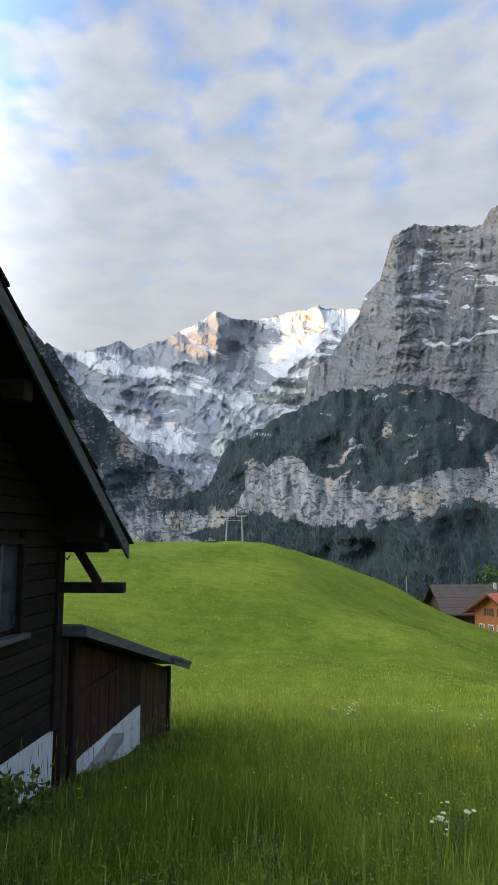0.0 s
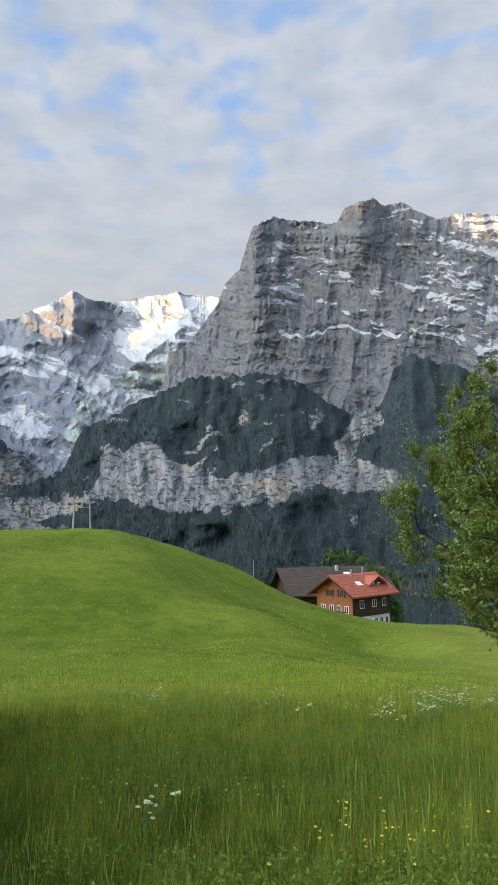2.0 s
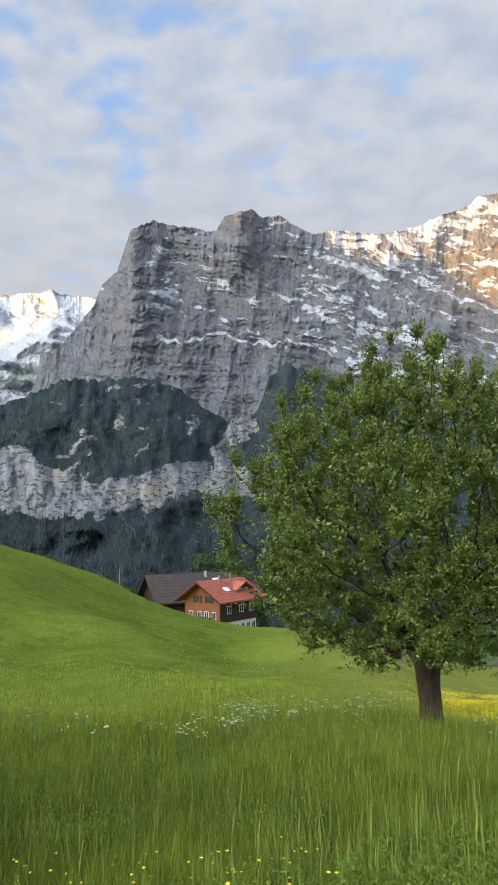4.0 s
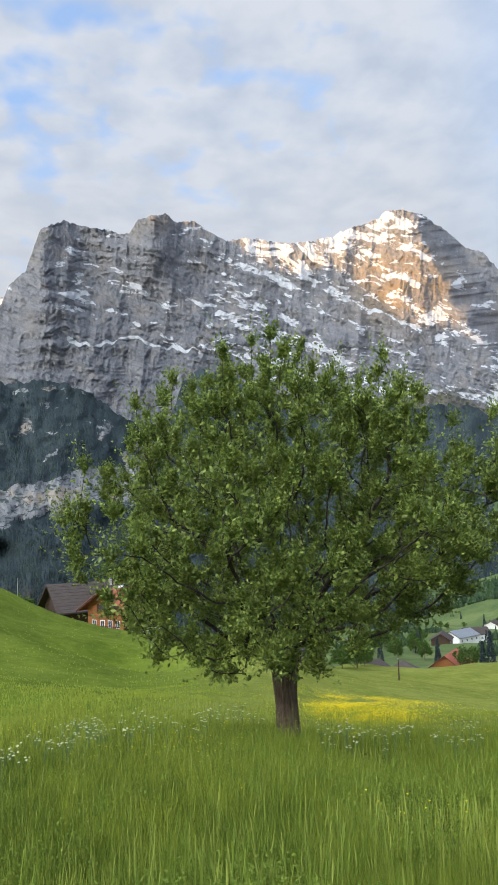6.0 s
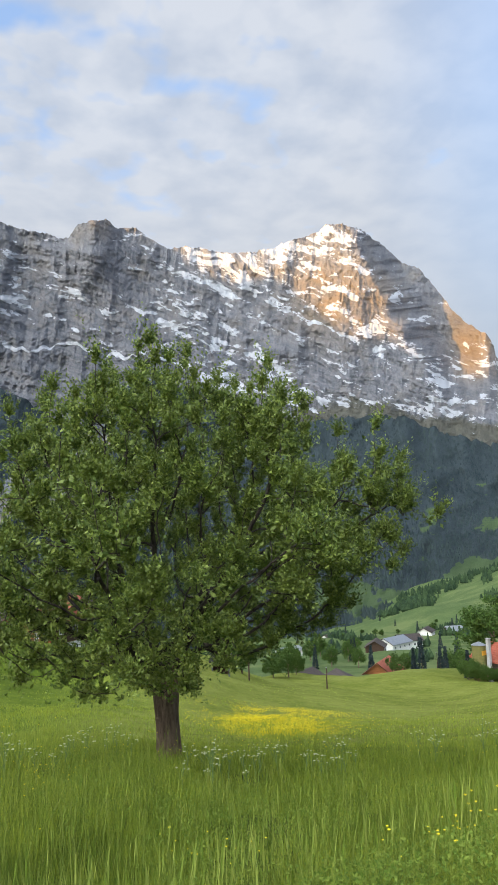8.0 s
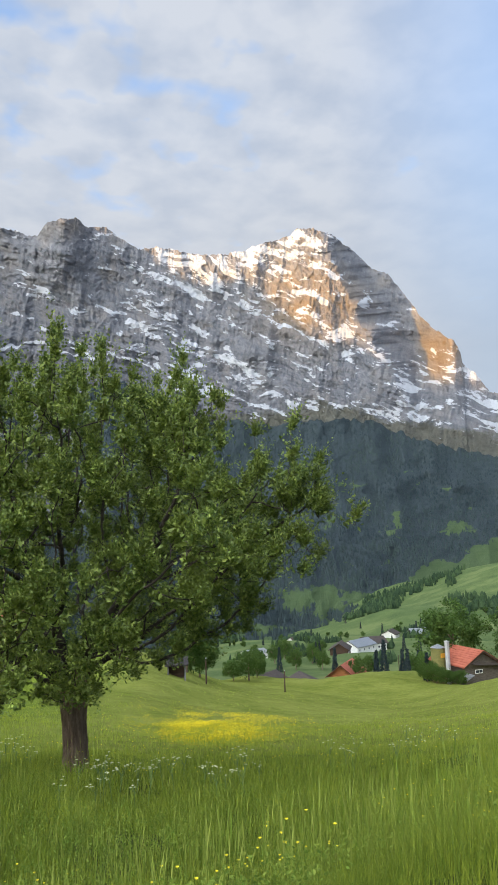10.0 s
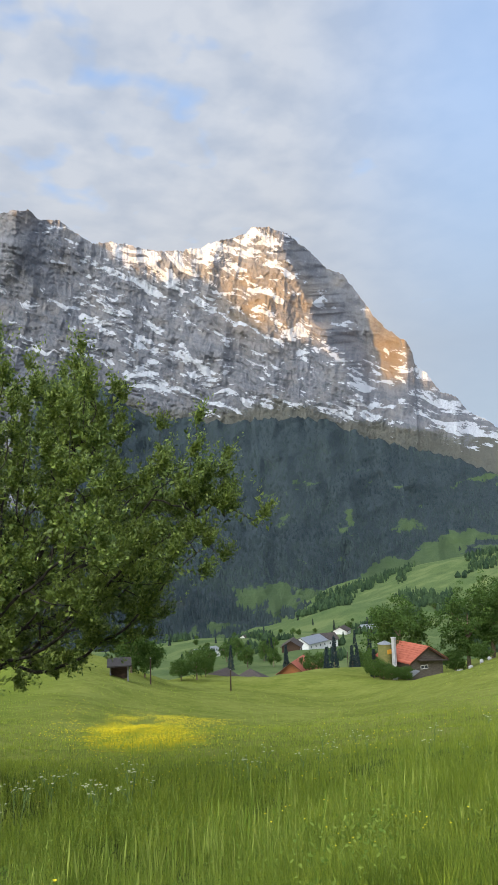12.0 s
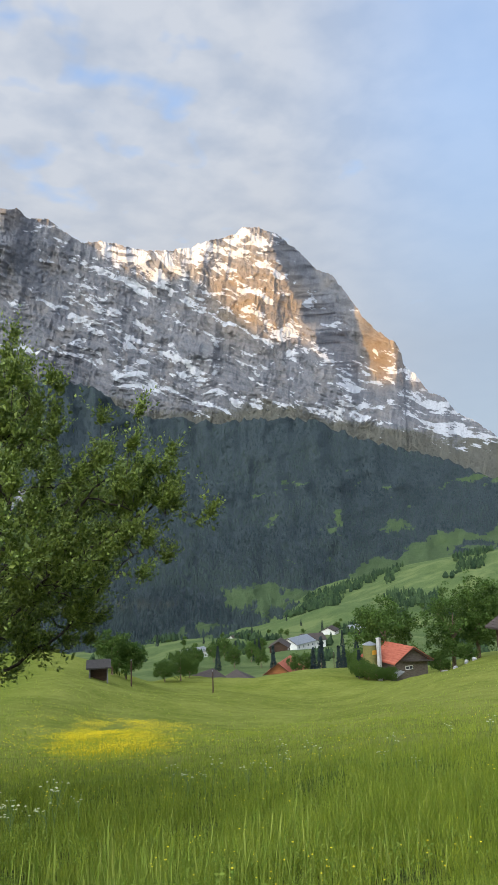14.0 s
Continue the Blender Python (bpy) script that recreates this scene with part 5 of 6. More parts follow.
def lift_pylon():
    x, y, z = spot(-3.3, 101)
    p = thing("ski_lift_pylon", pose(x, y, z, 0, 0, 8), "grey steel ski lift pylon with cross arms on the hill", "pylon")
    for s in (-1, 1):
        leg = part("leg", tube([(s * 1.25, 0, -1.0), (s * 1.05, 0, 3.6)], [0.15, 0.11], 8), STEEL, p)
        part("crossarm", bar((s * 1.05 - 0.75, 0, 3.5), (s * 1.05 + 0.75, 0, 3.6), 0.16, 0.24), STEEL, leg)
        for e in (-0.7, 0.7):
            part("sheave", tube([(s * 1.05 + e, -0.08, 3.35), (s * 1.05 + e, 0.08, 3.35)], [0.2, 0.2], 12), DARK, leg)
    part("mast", tube([(0.35, 0, 3.4), (0.35, 0, 5.2)], [0.09, 0.07], 6), STEEL, p)
    part("lamp_head", box((0.15, -0.15, 5.0), (0.6, 0.15, 5.2), 0.03), STEEL, p)
    part("tie_bar", bar((-1.1, 0, 2.9), (1.1, 0, 2.9), 0.07, 0.07), STEEL, p)


lift_pylon()


# ---- trees ----
def leaf_cloud(centres, per, spread, size, rng, flat=0.75):
    """Small folded leaves strewn round the centres: vertices and triangles."""
    n = len(centres) * per
    c = np.repeat(centres, per, 0) + rng.normal(0, 1, (n, 3)) * np.array([spread, spread, spread * flat])
    d = rng.normal(0, 1, (n, 3)) + np.array([0, 0, 0.25])
    d /= np.linalg.norm(d, axis=1)[:, None]
    e = np.cross(d, rng.normal(0, 1, (n, 3)))
    e /= np.linalg.norm(e, axis=1)[:, None] + 1e-9
    f = np.cross(d, e)
    s = (size * rng.uniform(0.65, 1.3, n))[:, None]
    v = np.stack([c - d * s * 0.5, c + e * s * 0.30 + f * s * 0.08, c + d * s * 0.6, c - e * s * 0.30 + f * s * 0.08], 1).reshape(-1, 3)
    k = (np.arange(n) * 4)[:, None]
    return v, np.concatenate([k + [0, 1, 2], k + [0, 2, 3]], 1).reshape(-1, 3)


def pear_tree():
    rng = np.random.default_rng(21)
    bx, by = 10.6, 12.0
    bz = float(land(np.array([bx]), np.array([by]))[0])
    tree = thing("pear_tree", pose(bx + 0.1, by - 0.05, bz, 0, 0, -31), "broad old pear tree with dense fresh green leaves", "tree")
    # crown outline: height over the ground, reach to either side of the trunk
    H = [1.3, 1.6, 2.0, 3.0, 4.0, 5.0, 5.8, 6.3, 6.7, 7.0, 7.3]
    LEFT, RIGHT = [1.9, 2.6, 3.0, 3.4, 3.6, 3.4, 3.1, 2.7, 2.0, 1.4, 0.7], [0.7, 1.5, 2.7, 3.8, 4.4, 4.1, 3.1, 2.6, 2.0, 1.1, 0.1]
    void = lambda p: noise.fractal((p[0] * 0.95, p[1] * 0.95, p[2] * 0.95 + 4.0), 1.0, 2.0, 2)
    pts = []
    while len(pts) < 2900:
        p = rng.uniform((-5.4, -5.4, 1.5), (5.4, 5.4, 7.7))
        side = np.interp(p[2], H, LEFT) if p[0] < 0 else np.interp(p[2], H, RIGHT)
        deep = 0.5 * (np.interp(p[2], H, LEFT) + np.interp(p[2], H, RIGHT))
        q = math.hypot(p[0] / side, p[1] / deep)
        lump = 0.98 + 0.30 * float(fractal(np.array([p[0] * 0.8]), np.array([p[1] * 0.8]), np.array([p[2] * 0.8]), 2)[0])
        if q < lump and void(p) > -0.20 and rng.random() < 0.25 + 0.75 * q**1.5:
            pts.append(p)
    pts = np.array(pts)
    nodes = [np.array([0.0, 0.0, z]) for z in np.arange(-0.4, 1.3, 0.17)]
    for k, nd in enumerate(nodes):
        nd[0] = 0.02 * math.sin(k * 0.5)
    parents = [-1] + list(range(len(nodes) - 1))
    step, alive = 0.2, np.ones(len(pts), bool)
    for _ in range(90):
        arr = np.array(nodes)
        d2 = ((pts[alive][:, None] - arr[None]) ** 2).sum(-1)
        if not len(d2):
            break
        near = d2.argmin(1)
        dist = np.sqrt(d2.min(1))
        live = np.flatnonzero(alive)
        pull = {}
        for i, nidx, dd in zip(live, near, dist):
            if dd < 3.2:
                pull.setdefault(nidx, []).append((pts[i] - arr[nidx]) / dd)
        if not pull:
            break
        for nidx, ways in pull.items():
            w = np.mean(ways, 0) + rng.normal(0, 0.16, 3) + np.array([0, 0, 0.10])
            back = arr[nidx] - arr[parents[nidx]] if parents[nidx] >= 0 else np.array([0, 0, 1.0])
            w = w / (np.linalg.norm(w) + 1e-9) + 0.5 * back / (np.linalg.norm(back) + 1e-9)
            q = arr[nidx] + step * w / (np.linalg.norm(w) + 1e-9)
            nodes.append(q)
            parents.append(nidx)
        arr = np.array(nodes[len(arr):])
        gone = (((pts[live][:, None] - arr[None]) ** 2).sum(-1).min(1) < 0.36**2)
        alive[live[gone]] = False
    # upright shoots on top of the crown
    base = len(nodes)
    tops = [i for i in range(base) if nodes[i][2] > np.interp(math.hypot(nodes[i][0], nodes[i][1]), [0, 2.0, 3.4, 4.4], [6.4, 6.0, 4.9, 3.8])]
    for i in rng.choice(tops, 95):
        last, way_ = int(i), np.array([rng.normal(0, 0.12), rng.normal(0, 0.12), 1.0])
        for _ in range(int(rng.integers(2, 6))):
            nodes.append(nodes[last] + 0.19 * way_ + rng.normal(0, 0.012, 3))
            parents.append(last)
            last = len(nodes) - 1
    # some fine side twigs
    for i in rng.choice(base, 900):
        w = rng.normal(0, 1, 3) + np.array([0, 0, 0.4])
        nodes.append(nodes[int(i)] + 0.22 * w / np.linalg.norm(w))
        parents.append(int(i))
    arr, par = np.array(nodes), np.array(parents)
    load = np.zeros(len(arr))
    for i in range(len(arr) - 1, 0, -1):
        load[i] += 1 if load[i] == 0 else 0
        load[par[i]] += load[i]
    rad = 0.0056 * np.maximum(load, 1) ** 0.50
    rad = np.minimum(rad, 0.26)
    rad[: int(1.7 / 0.17)] = np.interp(arr[: int(1.7 / 0.17), 2], [-0.4, 0.1, 0.5, 1.2], [0.27, 0.225, 0.205, 0.22])
    # bark: a trunk part and a limbs part
    sides, heights = 28, np.linspace(-0.4, 1.85, 19)
    bm = bmesh.new()
    rings = []
    for z in heights:
        r = float(np.interp(z, [-0.4, 0.0, 0.4, 0.9, 1.22, 1.5, 1.85], [0.30, 0.25, 0.215, 0.212, 0.24, 0.275, 0.12]))
        ring_ = []
        for q in range(sides):
            an = math.tau * q / sides
            g = r * (1 + 0.055 * math.sin(an * 7 + z * 1.1) + 0.05 * math.sin(an * 3 + 1.0 - z * 0.8) + 0.03 * noise.noise((math.cos(an) * 3, math.sin(an) * 3, z * 2.5)))
            ring_.append(bm.verts.new((0.02 * math.sin((z + 0.4) / 0.17 * 0.5) + g * math.cos(an), g * math.sin(an), z)))
        rings.append(ring_)
    for lo_, hi_ in zip(rings, rings[1:]):
        for q in range(sides):
            bm.faces.new((lo_[q], lo_[(q + 1) % sides], hi_[(q + 1) % sides], hi_[q]))
    bm.faces.new(rings[-1])
    part("trunk", bm, BARK, tree, "furrowed grey-brown trunk")
    idx = np.arange(10, len(arr))
    s = 6
    ang = np.linspace(0, math.tau, s, endpoint=False)
    a, b = arr[par[idx]], arr[idx]
    d = b - a
    d /= np.linalg.norm(d, axis=1)[:, None]
    up_ = np.where(np.abs(d[:, 2:]) > 0.9, [[1.0, 0, 0]], [[0, 0, 1.0]])
    e = np.cross(d, up_)
    e /= np.linalg.norm(e, axis=1)[:, None]
    f = np.cross(d, e)
    ring = lambda c, r: c[:, None] + r[:, None, None] * (np.cos(ang)[None, :, None] * e[:, None] + np.sin(ang)[None, :, None] * f[:, None])
    r0 = np.where(load[par[idx]] > 2.2 * load[idx], rad[idx] * 1.15, rad[par[idx]])
    verts = np.concatenate([ring(a, np.minimum(r0, 0.24)), ring(b, rad[idx])], 1).reshape(-1, 3)
    k = np.arange(s)
    quad = np.stack([k, (k + 1) % s, s + (k + 1) % s, s + k], -1)
    faces = (quad[None] + (np.arange(len(idx)) * 2 * s)[:, None, None]).reshape(-1, 4)
    limbs = new("branchwork", fast_mesh("branchwork", verts, faces, TWIG, True))
    limbs.parent = tree
    limbs["label"] = "crooked dark limbs and twigs"
    # leaves grow along upright sprays at the ends of the twigs
    kids = np.bincount(par[1:], minlength=len(arr))
    ends = np.flatnonzero((kids == 0) & (arr[:, 2] > 1.2))
    mid = np.array([0.2, 0.0, 3.6])
    outward = (arr[ends] - mid) / np.array([4.6, 4.4, 3.4])
    depth = np.linalg.norm(outward, axis=1)
    count = np.where(depth > 0.6, 15, 9)
    tip = np.repeat(ends, count)
    way_ = np.repeat(outward / depth[:, None], count, 0) * 0.5 + np.array([0, 0, 0.7]) + rng.normal(0, 0.36, (len(tip), 3))
    way_ /= np.linalg.norm(way_, axis=1)[:, None]
    reach = rng.uniform(0.14, 0.40, len(tip)) * np.where((rng.random(len(tip)) < 0.10) & (np.repeat(depth, count) > 0.75), 2.2, 1.0)
    per = 17
    t = np.tile(np.linspace(0.02, 1.0, per), len(tip)) ** 0.8
    d = np.repeat(way_, per, 0)
    c = np.repeat(arr[tip], per, 0) + d * (np.repeat(reach, per) * t)[:, None] + rng.normal(0, 0.022, (len(t), 3))
    ld = d * 0.55 + rng.normal(0, 0.55, (len(t), 3)) + np.array([0, 0, 0.12])
    ld /= np.linalg.norm(ld, axis=1)[:, None]
    e2 = np.cross(ld, rng.normal(0, 0.6, (len(t), 3)) + np.array([0, 0, 1.0]))
    e2 /= np.linalg.norm(e2, axis=1)[:, None] + 1e-9
    f2_ = np.cross(ld, e2)
    size = (rng.uniform(0.056, 0.094, len(t)) * (1.1 - 0.35 * t))[:, None]
    v1 = np.stack([c, c + ld * size * 0.5 + e2 * size * 0.27 + f2_ * size * 0.07, c + ld * size, c + ld * size * 0.5 - e2 * size * 0.27 + f2_ * size * 0.07], 1).reshape(-1, 3)
    k = (np.arange(len(t)) * 4)[:, None]
    f1 = np.concatenate([k + [0, 1, 2], k + [0, 2, 3]], 1).reshape(-1, 3)
    thin = np.flatnonzero((load < 4) & (kids > 0) & (arr[:, 2] > 1.4))
    v2, f2 = leaf_cloud(arr[thin], 12, 0.12, 0.09, rng)
    crown = new("leaves", fast_mesh("leaves", np.concatenate([v1, v2]), np.concatenate([f1, f2 + len(v1)]), LEAF))
    crown.parent = tree
    tagged(crown, "fresh green oval leaves", kind="stuff")
    return tree


pear_tree()


def far_tree(name, label, height, spread, seed, group="", leaves=17, leaf=0.36):
    """A broad-leaved tree seen from some way off: trunk, limbs and a lumpy crown of leaves."""
    rng = np.random.default_rng(seed)
    t = thing(name, pose(0, 0, -400), label, "tree", group)
    bm = tube([(0, 0, -1.0), (0, 0, height * 0.25), (0.2, 0.1, height * 0.7)], [height * 0.03, height * 0.022, 0.05], 8)
    for k in range(6):
        a, z = rng.uniform(0, math.tau), height * rng.uniform(0.2, 0.5)
        tube([(0, 0, z), (spread * 0.6 * math.cos(a), spread * 0.6 * math.sin(a), z + height * 0.22)], [height * 0.012, 0.04], 5, bm)
    part("trunk", bm, BARK, t)
    lumps = []
    while len(lumps) < 46:
        p = rng.uniform(-1, 1, 3)
        if 0.35 < np.linalg.norm(p) < 1:
            lumps.append(p * np.array([spread, spread, height * 0.42]) + np.array([0, 0, height * 0.57]))
    centres = np.repeat(np.array(lumps), 9, 0) + rng.normal(0, spread * 0.12, (46 * 9, 3))
    v, f = leaf_cloud(centres, leaves, spread * 0.075, leaf, rng)
    ob = new("crown", fast_mesh("crown", v, f, CROWN))
    ob.parent = t
    ob["label"] = "dense green crown"
    return t


def conifer(seed, height):
    rng = np.random.default_rng(seed)
    t = thing("spruce", pose(0, 0, -400), "dark pointed spruce on the valley side", "tree", "spruces by the village")
    part("trunk", tube([(0, 0, -1), (0, 0, height * 0.95)], [height * 0.018, 0.03], 7), BARK, t)
    z = np.repeat(np.linspace(0.08, 0.98, 46) * height, 9)
    reach = (height * 1.02 - z) * 0.19
    a = rng.uniform(0, math.tau, len(z))
    c = np.stack([reach * 0.7 * np.cos(a), reach * 0.7 * np.sin(a), z - reach * 0.3], -1)
    v, f = leaf_cloud(c, 4, 0.22, 0.6, rng, 0.5)
    ob = new("crown", fast_mesh("crown", v, f, FIR))
    ob.parent = t
    ob["label"] = "dark needled boughs"
    return t


def valley_trees():
    kinds = [far_tree("broadleaf_tree", "full round green broadleaf tree by the houses", 10.0, 4.0, 31, "trees by the houses"), far_tree("broadleaf_tree", "tall dark green broadleaf tree by the houses", 12.0, 4.2, 32, "trees by the houses"), far_tree("broadleaf_tree", "low spreading green broadleaf tree by the houses", 7.0, 3.6, 33, "trees by the houses")]
    small = [far_tree("broadleaf_tree", "green broadleaf tree standing on the far valley meadow", 9.0, 3.8, 34, "trees in the valley", 4, 0.7), far_tree("broadleaf_tree", "low green broadleaf tree on the far valley meadow", 7.0, 3.6, 35, "trees in the valley", 4, 0.7)]
    firs = [conifer(41, 11.0), conifer(42, 14.0)]
    spots = [(0, 53.0, 131, 1.4), (1, 58.0, 142, 1.2), (1, 59.8, 146, 1.25), (0, 61.6, 146, 1.35), (1, 63.6, 142, 1.2), (2, 57.0, 136, 0.6), (2, 59.0, 134, 0.5), (2, 54.6, 140, 0.9), (0, 19.6, 140, 2.15), (2, 8.8, 130, 1.5), (2, 10.0, 128, 1.4),
             (0, 32.6, 82, 0.5), (2, 33.6, 84, 0.6), (2, 36.0, 112, 0.45), (0, 37.2, 114, 0.5), (2, 37.8, 122, 0.45), (2, 51.0, 121, 0.45), (2, 51.7, 119, 0.42), (2, 52.4, 118, 0.36), (2, 53.4, 119, 0.35), (2, 45.4, 255, 0.8), (0, 46.4, 265, 0.8), (2, 49.6, 250, 0.9), (0, 50.6, 240, 0.9), (2, 40.5, 300, 1.0), (0, 41.8, 330, 1.0), (2, 42.6, 300, 0.8), (0, 38.8, 340, 1.0), (2, 37.4, 300, 1.0), (0, 39.6, 360, 1.1)]
    rng = random.Random(5)
    for kind, b, d, s in spots:
        x, y, z = spot(b, d)
        copy_thing(kinds[kind] if d < 200 else small[kind % 2], pose(x, y, z, 0, 0, rng.uniform(0, 360)) @ Matrix.Scale(s, 4))
    for b, d, s in ((46.9, 235, 0.8), (47.5, 245, 0.9), (48.9, 240, 0.8), (49.3, 228, 0.75), (43.6, 290, 0.9), (39.2, 290, 0.7), (50.2, 300, 1.0), (51.0, 126, 0.42)):
        x, y, z = spot(b, d)
        copy_thing(firs[rng.randrange(2)], pose(x, y, z, 0, 0, rng.uniform(0, 360)) @ Matrix.Scale(s, 4))
    for k in range(50):
        b, d = rng.uniform(33, 63), rng.uniform(330, 900)
        x, y, z = spot(b, d)
        src = small[rng.randrange(2)] if rng.random() < 0.6 else firs[rng.randrange(2)]
        copy_thing(src, pose(x, y, z, 0, 0, rng.uniform(0, 360)) @ Matrix.Scale(rng.uniform(0.5, 0.9), 4))
    for t in kinds + small + firs:
        for o in (*t.children_recursive, t):
            bpy.data.objects.remove(o)


valley_trees()


# ---- the hay meadow ----
def in_barn(x, y):
    p = np.stack([x + 2.4, y - 9.0], -1)
    c, s_ = math.cos(radians(6.5)), math.sin(radians(6.5))
    u, v = p[:, 0] * c - p[:, 1] * s_, p[:, 0] * s_ + p[:, 1] * c
    return (u < 0.02) & (v > -10.2) & (v < 6.5)


def beside_barn(x, y):
    """Grass stands lower along the plinth."""
    c, s_ = math.cos(radians(6.5)), math.sin(radians(6.5))
    u, v = (x + 2.4) * c - (y - 9.0) * s_, (x + 2.4) * s_ + (y - 9.0) * c
    return np.where((v > -10) & (v < 6.6), np.clip(0.15 + u * 0.45, 0.2, 1), 1.0)


def grass(name, label, n, r0, r1, height, width, seed, lean=0.35, edge=0.25, low=1.0):
    rng = np.random.default_rng(seed)
    a = np.radians(rng.uniform(-34, 82, n))
    r = r0 * (r1 / r0) ** rng.random(n)
    x, y = HUB[0] + rng.uniform(-4.5, 4.5, n) * np.clip(1.4 - r / 20, 0, 1) + r * np.sin(a), HUB[1] + r * np.cos(a)
    tuft = fractal(x / 0.42, y / 0.42, 17, 3) + 0.5 * fractal(x / 1.3, y / 1.3, 23, 2)
    keep = ~in_barn(x, y) & (np.hypot(x - np.clip(x, 0, 7.5), y + 0.3) > 1.5) & (rng.random(n) < np.clip(0.62 + 0.9 * tuft, 0.12, 1.0))
    x, y, r = x[keep], y[keep], r[keep]
    n = len(x)
    z = land(x, y)
    patch = fractal(x / 1.6, y / 1.6, 1, 3) + 0.6 * fractal(x / 0.4, y / 0.4, 9, 2)
    h = height * rng.uniform(0.45, 1.15, n) * (1 + 0.28 * patch) * np.clip((np.hypot(x - np.clip(x, 0, 7.5), y + 0.3) - 0.9) / 3.6, 0.25, 1) * beside_barn(x, y) * np.clip((r1 - r) / (edge * r1), 0.3, 1) * np.interp(np.degrees(np.arctan2(x - HUB[0], y - HUB[1])), [14, 24], [1.0, low])
    w = width * rng.uniform(0.6, 1.3, n) * (r / r0) ** 0.75
    b = rng.uniform(0, math.tau, n)
    ex, ey = np.cos(b), np.sin(b)
    g = rng.uniform(0, math.tau, n)
    bend = h * rng.uniform(0.05, lean, n)
    lx, ly = np.cos(g) * bend, np.sin(g) * bend
    pts = []
    for t, k in ((0.0, 1.0), (0.55, 0.8)):
        for s in (-1, 1):
            pts.append(np.stack([x + s * ex * w * k / 2 + lx * t * t, y + s * ey * w * k / 2 + ly * t * t, z - 0.03 + h * t], -1))
    pts.append(np.stack([x + lx, y + ly, z + h * (1 - 0.15 * bend / h)], -1))
    v = np.stack(pts, 1).reshape(-1, 3)
    k = (np.arange(n) * 5)[:, None]
    f = np.concatenate([k + [0, 1, 3], k + [0, 3, 2], k + [2, 3, 4]], 1).reshape(-1, 3)
    tagged(new(name, fast_mesh(name, v, f, BLADE)), label, "grass", kind="stuff")


grass("tall_grass", "tall uncut hay grass standing on the slope", 520000, 3.0, 15.0, 0.42, 0.0030, 61, 0.45, 0.05)
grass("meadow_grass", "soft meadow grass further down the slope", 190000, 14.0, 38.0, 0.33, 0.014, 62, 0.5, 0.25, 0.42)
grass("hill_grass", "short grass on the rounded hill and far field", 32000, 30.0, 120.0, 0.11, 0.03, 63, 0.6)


def herbs():
    """Clover, plantain and other low leaves between the blades."""
    rng = np.random.default_rng(66)
    n = 27000
    a, r = np.radians(rng.uniform(-34, 70, n)), 3.0 * (14 / 3.0) ** rng.random(n)
    x, y = HUB[0] + rng.uniform(-4, 4, n) + r * np.sin(a), HUB[1] + r * np.cos(a)
    keep = ~in_barn(x, y) & (y > 1.6) & (fractal(x / 0.9, y / 0.9, 5, 3) > 0.0)
    x, y = x[keep], y[keep]
    c = np.stack([x, y, land(x, y) + rng.uniform(0.14, 0.46, len(x)) * beside_barn(x, y)], -1)
    v, f = leaf_cloud(c, 6, 0.05, 0.023, rng, 0.6)
    tagged(new("meadow_herbs", fast_mesh("meadow_herbs", v, f, HERB)), "low clover and herb leaves among the grass", "herbs", kind="stuff")


HERB = surface("herb_leaf", lambda n: (n.mix(island_of(n), (0.13, 0.21, 0.03), (0.27, 0.34, 0.06)), None), 0.6, spec=0.12, translucent=0.4)
herbs()


def seed_heads():
    """Thin pale stalks with narrow seed heads above the grass."""
    rng = np.random.default_rng(71)
    n = 12000
    a, r = np.radians(rng.uniform(-32, 70, n)), 3.2 * (34 / 3.2) ** rng.random(n)
    x, y = HUB[0] + rng.uniform(-4, 4, n) + r * np.sin(a), HUB[1] + r * np.cos(a)
    keep = ~in_barn(x, y) & (y > 2.0)
    x, y, far = x[keep], y[keep], np.clip(r[keep] / 11, 1, 2.6)
    n, z = len(x), land(x, y)
    h, b = rng.uniform(0.46, 0.78, n) * np.clip(1.2 - far * 0.2, 0.6, 1), rng.uniform(0, math.tau, n)
    dx, dy, w = np.cos(b) * 0.08, np.sin(b) * 0.08, 0.0008 * far
    ex, ey = -np.sin(b), np.cos(b)
    head = rng.uniform(0.0022, 0.0046, n) * far
    row = lambda t, k: [np.stack([x + dx * t * t + s * ex * k, y + dy * t * t + s * ey * k, z + h * t], -1) for s in (-1, 1)]
    v = np.stack(row(0, w) + row(0.8, w) + row(0.88, head) + row(1.0, 0.001 * far), 1).reshape(-1, 3)
    k = (np.arange(n) * 8)[:, None]
    f = np.concatenate([k + q for q in ([0, 1, 3, 2], [2, 3, 5, 4], [4, 5, 7, 6])], 1).reshape(-1, 4)
    tagged(new("seed_heads", fast_mesh("seed_heads", v, f, HAY)), "pale flowering grass stalks with seed heads", "grass", kind="stuff")


HAY = surface("hay_stalk", lambda n: (n.mix(island_of(n), (0.14, 0.21, 0.028), (0.34, 0.38, 0.085)), None), 0.8, spec=0.06, translucent=0.3)
seed_heads()


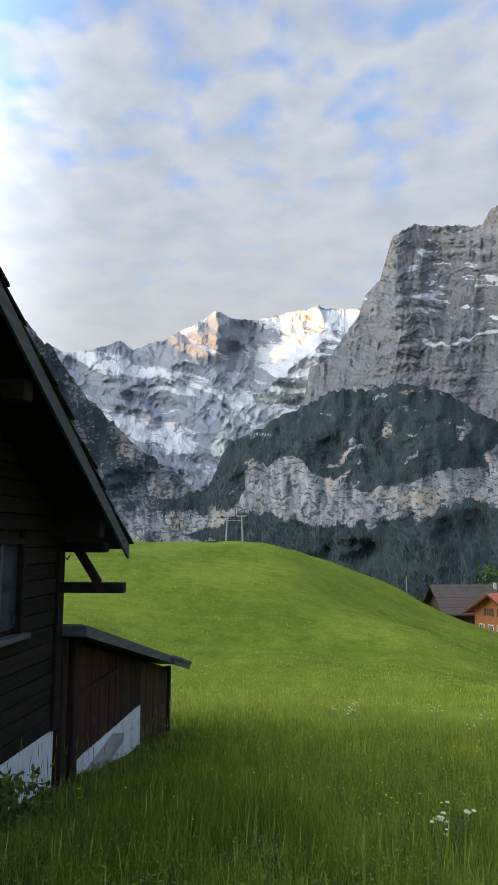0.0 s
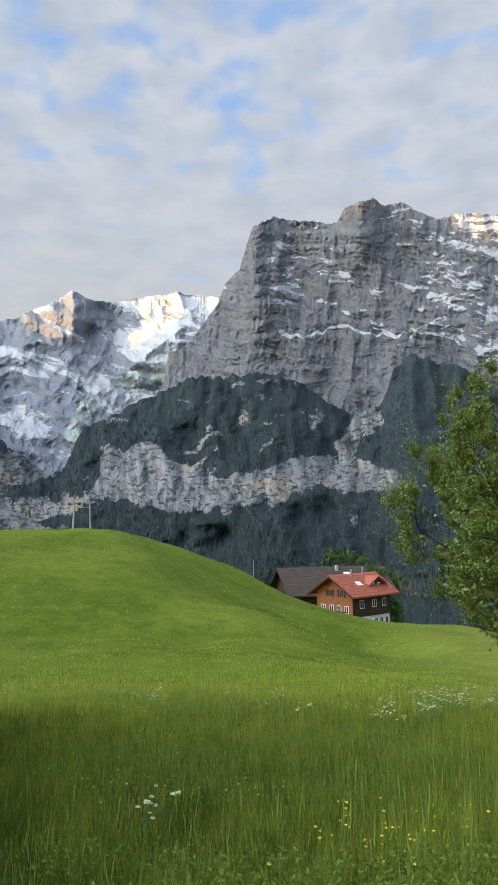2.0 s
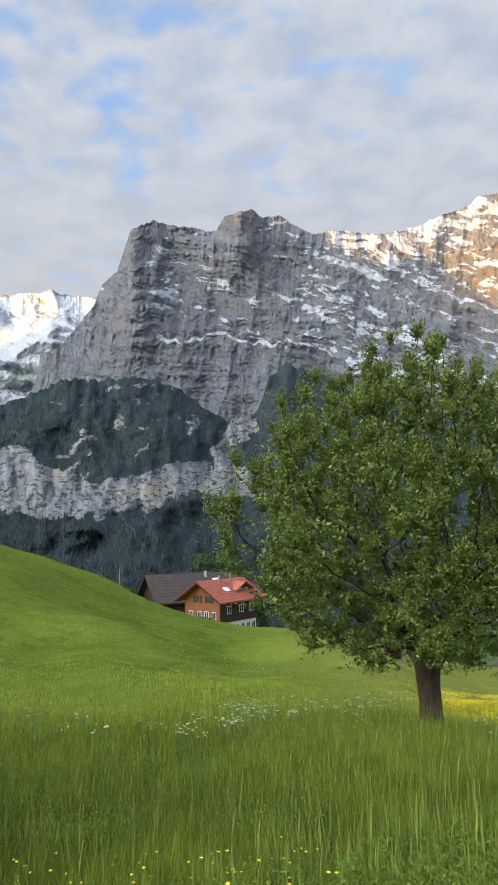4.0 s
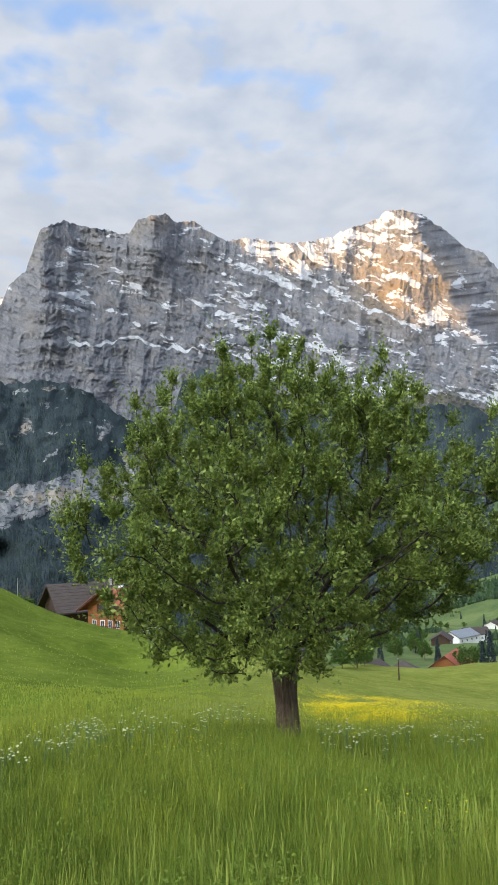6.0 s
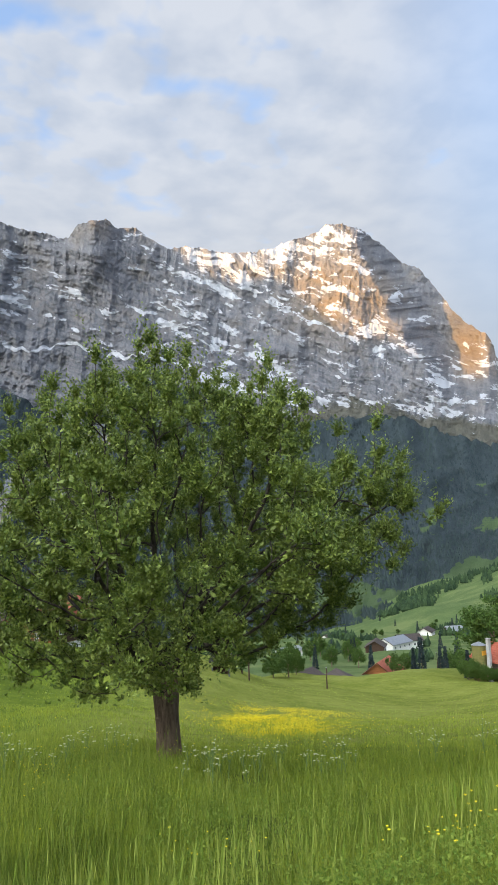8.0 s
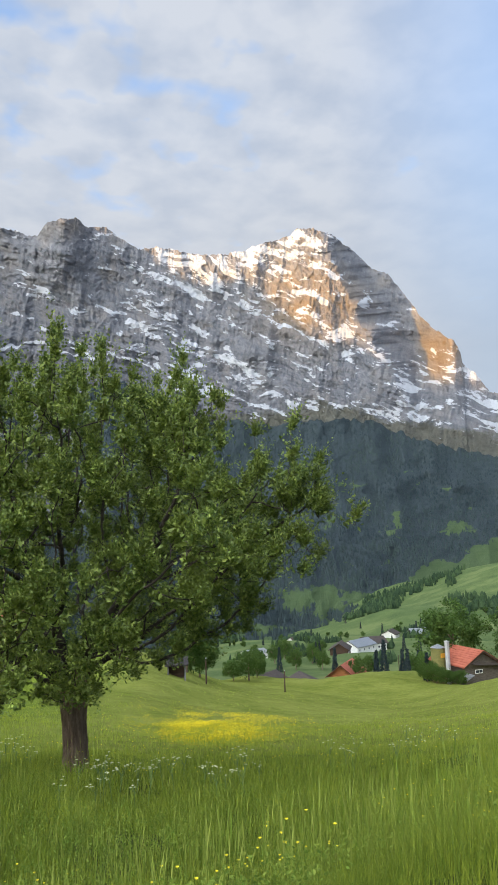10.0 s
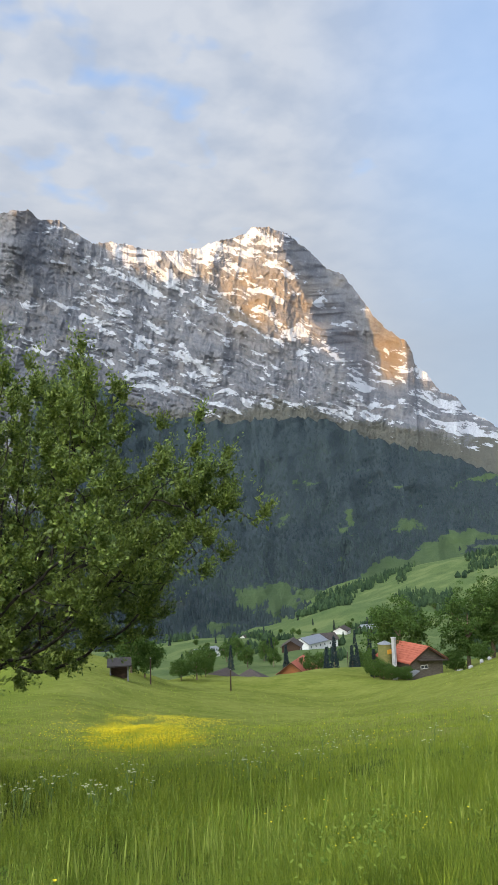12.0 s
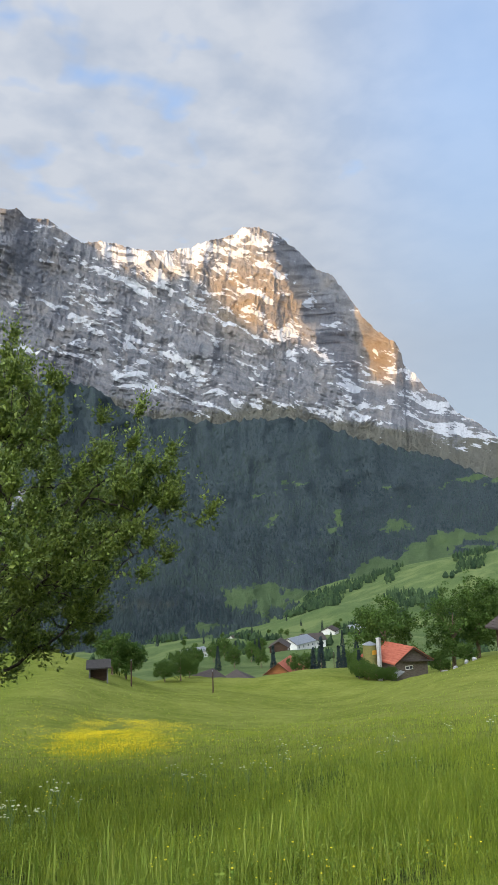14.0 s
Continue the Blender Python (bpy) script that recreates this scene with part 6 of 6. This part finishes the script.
def buttercups():
    rng = np.random.default_rng(72)
    n = 3200
    a, r = np.radians(rng.uniform(-32, 70, n)), 3.5 * (26 / 3.5) ** rng.random(n)
    x, y = HUB[0] + rng.uniform(-4, 4, n) + r * np.sin(a), HUB[1] + r * np.cos(a)
    keep = ~in_barn(x, y) & (y > 2.2) & (fractal(x / 2.2, y / 2.2, 8, 2) > -0.02)
    x, y = x[keep], y[keep]
    ga, gc = rng.normal(2.0, 3.6, 6000), rng.normal(0, 1.5, 6000)
    gx, gy = 20.2 + ga * 0.5 + gc * 0.866, 21.5 + ga * 0.866 - gc * 0.5
    dense = fractal(gx / 1.3, gy / 1.3, 4, 3) > -0.25
    gx, gy = gx[dense], gy[dense]
    x, y = np.concatenate([x, gx]), np.concatenate([y, gy])
    n, z = len(x), land(x, y)
    far = np.hypot(x - HUB[0], y - HUB[1])
    h, rad = np.where(far > 15, rng.uniform(0.28, 0.42, n), rng.uniform(0.4, 0.62, n)), rng.uniform(0.006, 0.011, n) * np.clip(far / 12, 1, 2.0)
    s = 6
    ang = np.linspace(0, math.tau, s, endpoint=False)
    rim = np.stack([x[:, None] + rad[:, None] * np.cos(ang), y[:, None] + rad[:, None] * np.sin(ang), np.repeat((z + h)[:, None], s, 1) + rad[:, None] * 0.5], -1)
    cup = np.stack([x, y, z + h - rad * 0.4], -1)[:, None]
    v = np.concatenate([rim, cup], 1).reshape(-1, 3)
    k = np.arange(s)
    tri = np.stack([k, (k + 1) % s, np.full(s, s)], -1)
    f = (tri[None] + (np.arange(n) * (s + 1))[:, None, None]).reshape(-1, 3)
    tagged(new("buttercups", fast_mesh("buttercups", v, f, YELLOW)), "yellow buttercups scattered through the meadow", "flowers", kind="stuff")


buttercups()


def cow_parsley(seed):
    rng = random.Random(seed)
    p = thing("cow_parsley", pose(0, 0, -300), "cow parsley with lacy white flower heads in the grass", "wildflower", "cow parsley in the meadow")
    h = 0.72
    part("stem", tube([(0, 0, -0.05), (0.02, 0.01, h * 0.5), (0.03, 0, h)], [0.006, 0.005, 0.004], 5), STALK, p)
    for k in range(rng.randint(5, 8)):
        a, z0 = rng.uniform(0, math.tau), rng.uniform(0.4, 0.65)
        tip = Vector((0.17 * math.cos(a) * rng.uniform(0.3, 1), 0.17 * math.sin(a) * rng.uniform(0.3, 1), h + rng.uniform(-0.08, 0.12)))
        part("stalk", tube([(0.02, 0, z0), tip], [0.004, 0.003], 4), STALK, p)
        bm = bmesh.new()
        size = rng.uniform(0.018, 0.030)
        bmesh.ops.create_icosphere(bm, subdivisions=2, radius=1.0)
        for v in bm.verts:
            v.co = tip + Vector((v.co.x, v.co.y, v.co.z * 0.3)) * size * rng.uniform(0.35, 1.25)
        part("flower_head", bm, UMBEL, p)
    return p


def parsley():
    kinds = [cow_parsley(k) for k in (1, 2, 3)]
    rng = random.Random(12)
    groups = [((7.2, 11.8), 0.9, 16), ((1.9, 13.8), 0.4, 7), ((1.3, 5.0), 0.2, 2), ((6.4, 10.4), 1.0, 34), ((10.5, 8.6), 0.9, 24), ((9.3, 11.4), 0.8, 8), ((14.5, 9.0), 1.4, 8), ((17.0, 7.5), 1.5, 8), ((4.0, 12.0), 1.2, 5)]
    for (cx, cy), sp, n in groups:
        for _ in range(n):
            x, y = rng.gauss(cx, sp), rng.gauss(cy, sp * 0.6)
            z = float(land(np.array([x]), np.array([y]))[0])
            copy_thing(kinds[rng.randrange(3)], pose(x, y, z, rng.uniform(-8, 8), rng.uniform(-8, 8), rng.uniform(0, 360)) @ Matrix.Scale(rng.uniform(0.6, 0.9), 4))
    for t in kinds:
        for o in (*t.children_recursive, t):
            bpy.data.objects.remove(o)


parsley()


def nettles():
    """The leafy weeds at the foot of the plinth."""
    rng = np.random.default_rng(9)
    m = BARN @ pose(0.22, -1.75, 0)
    z = ground_at(BARN, 0.22, -1.75)
    t = thing("nettle_clump", pose(m.translation.x, m.translation.y, z), "leafy green weeds growing against the white plinth", "weeds")
    bm = bmesh.new()
    tips = []
    for k in range(14):
        a, d = rng.uniform(0, math.tau), rng.uniform(0, 0.22)
        top = (d * math.cos(a) * 1.6, d * math.sin(a) * 1.6, rng.uniform(0.22, 0.48))
        tube([(d * math.cos(a), d * math.sin(a), -0.05), top], [0.006, 0.003], 5, bm)
        tips += [np.array(top) * np.array([1, 1, s]) for s in (0.45, 0.7, 0.9, 1.0)]
    part("stems", bm, STALK, t)
    v, f = leaf_cloud(np.array(tips), 7, 0.05, 0.085, rng)
    ob = new("leaves", fast_mesh("leaves", v, f, LEAF))
    ob.parent = t


nettles()
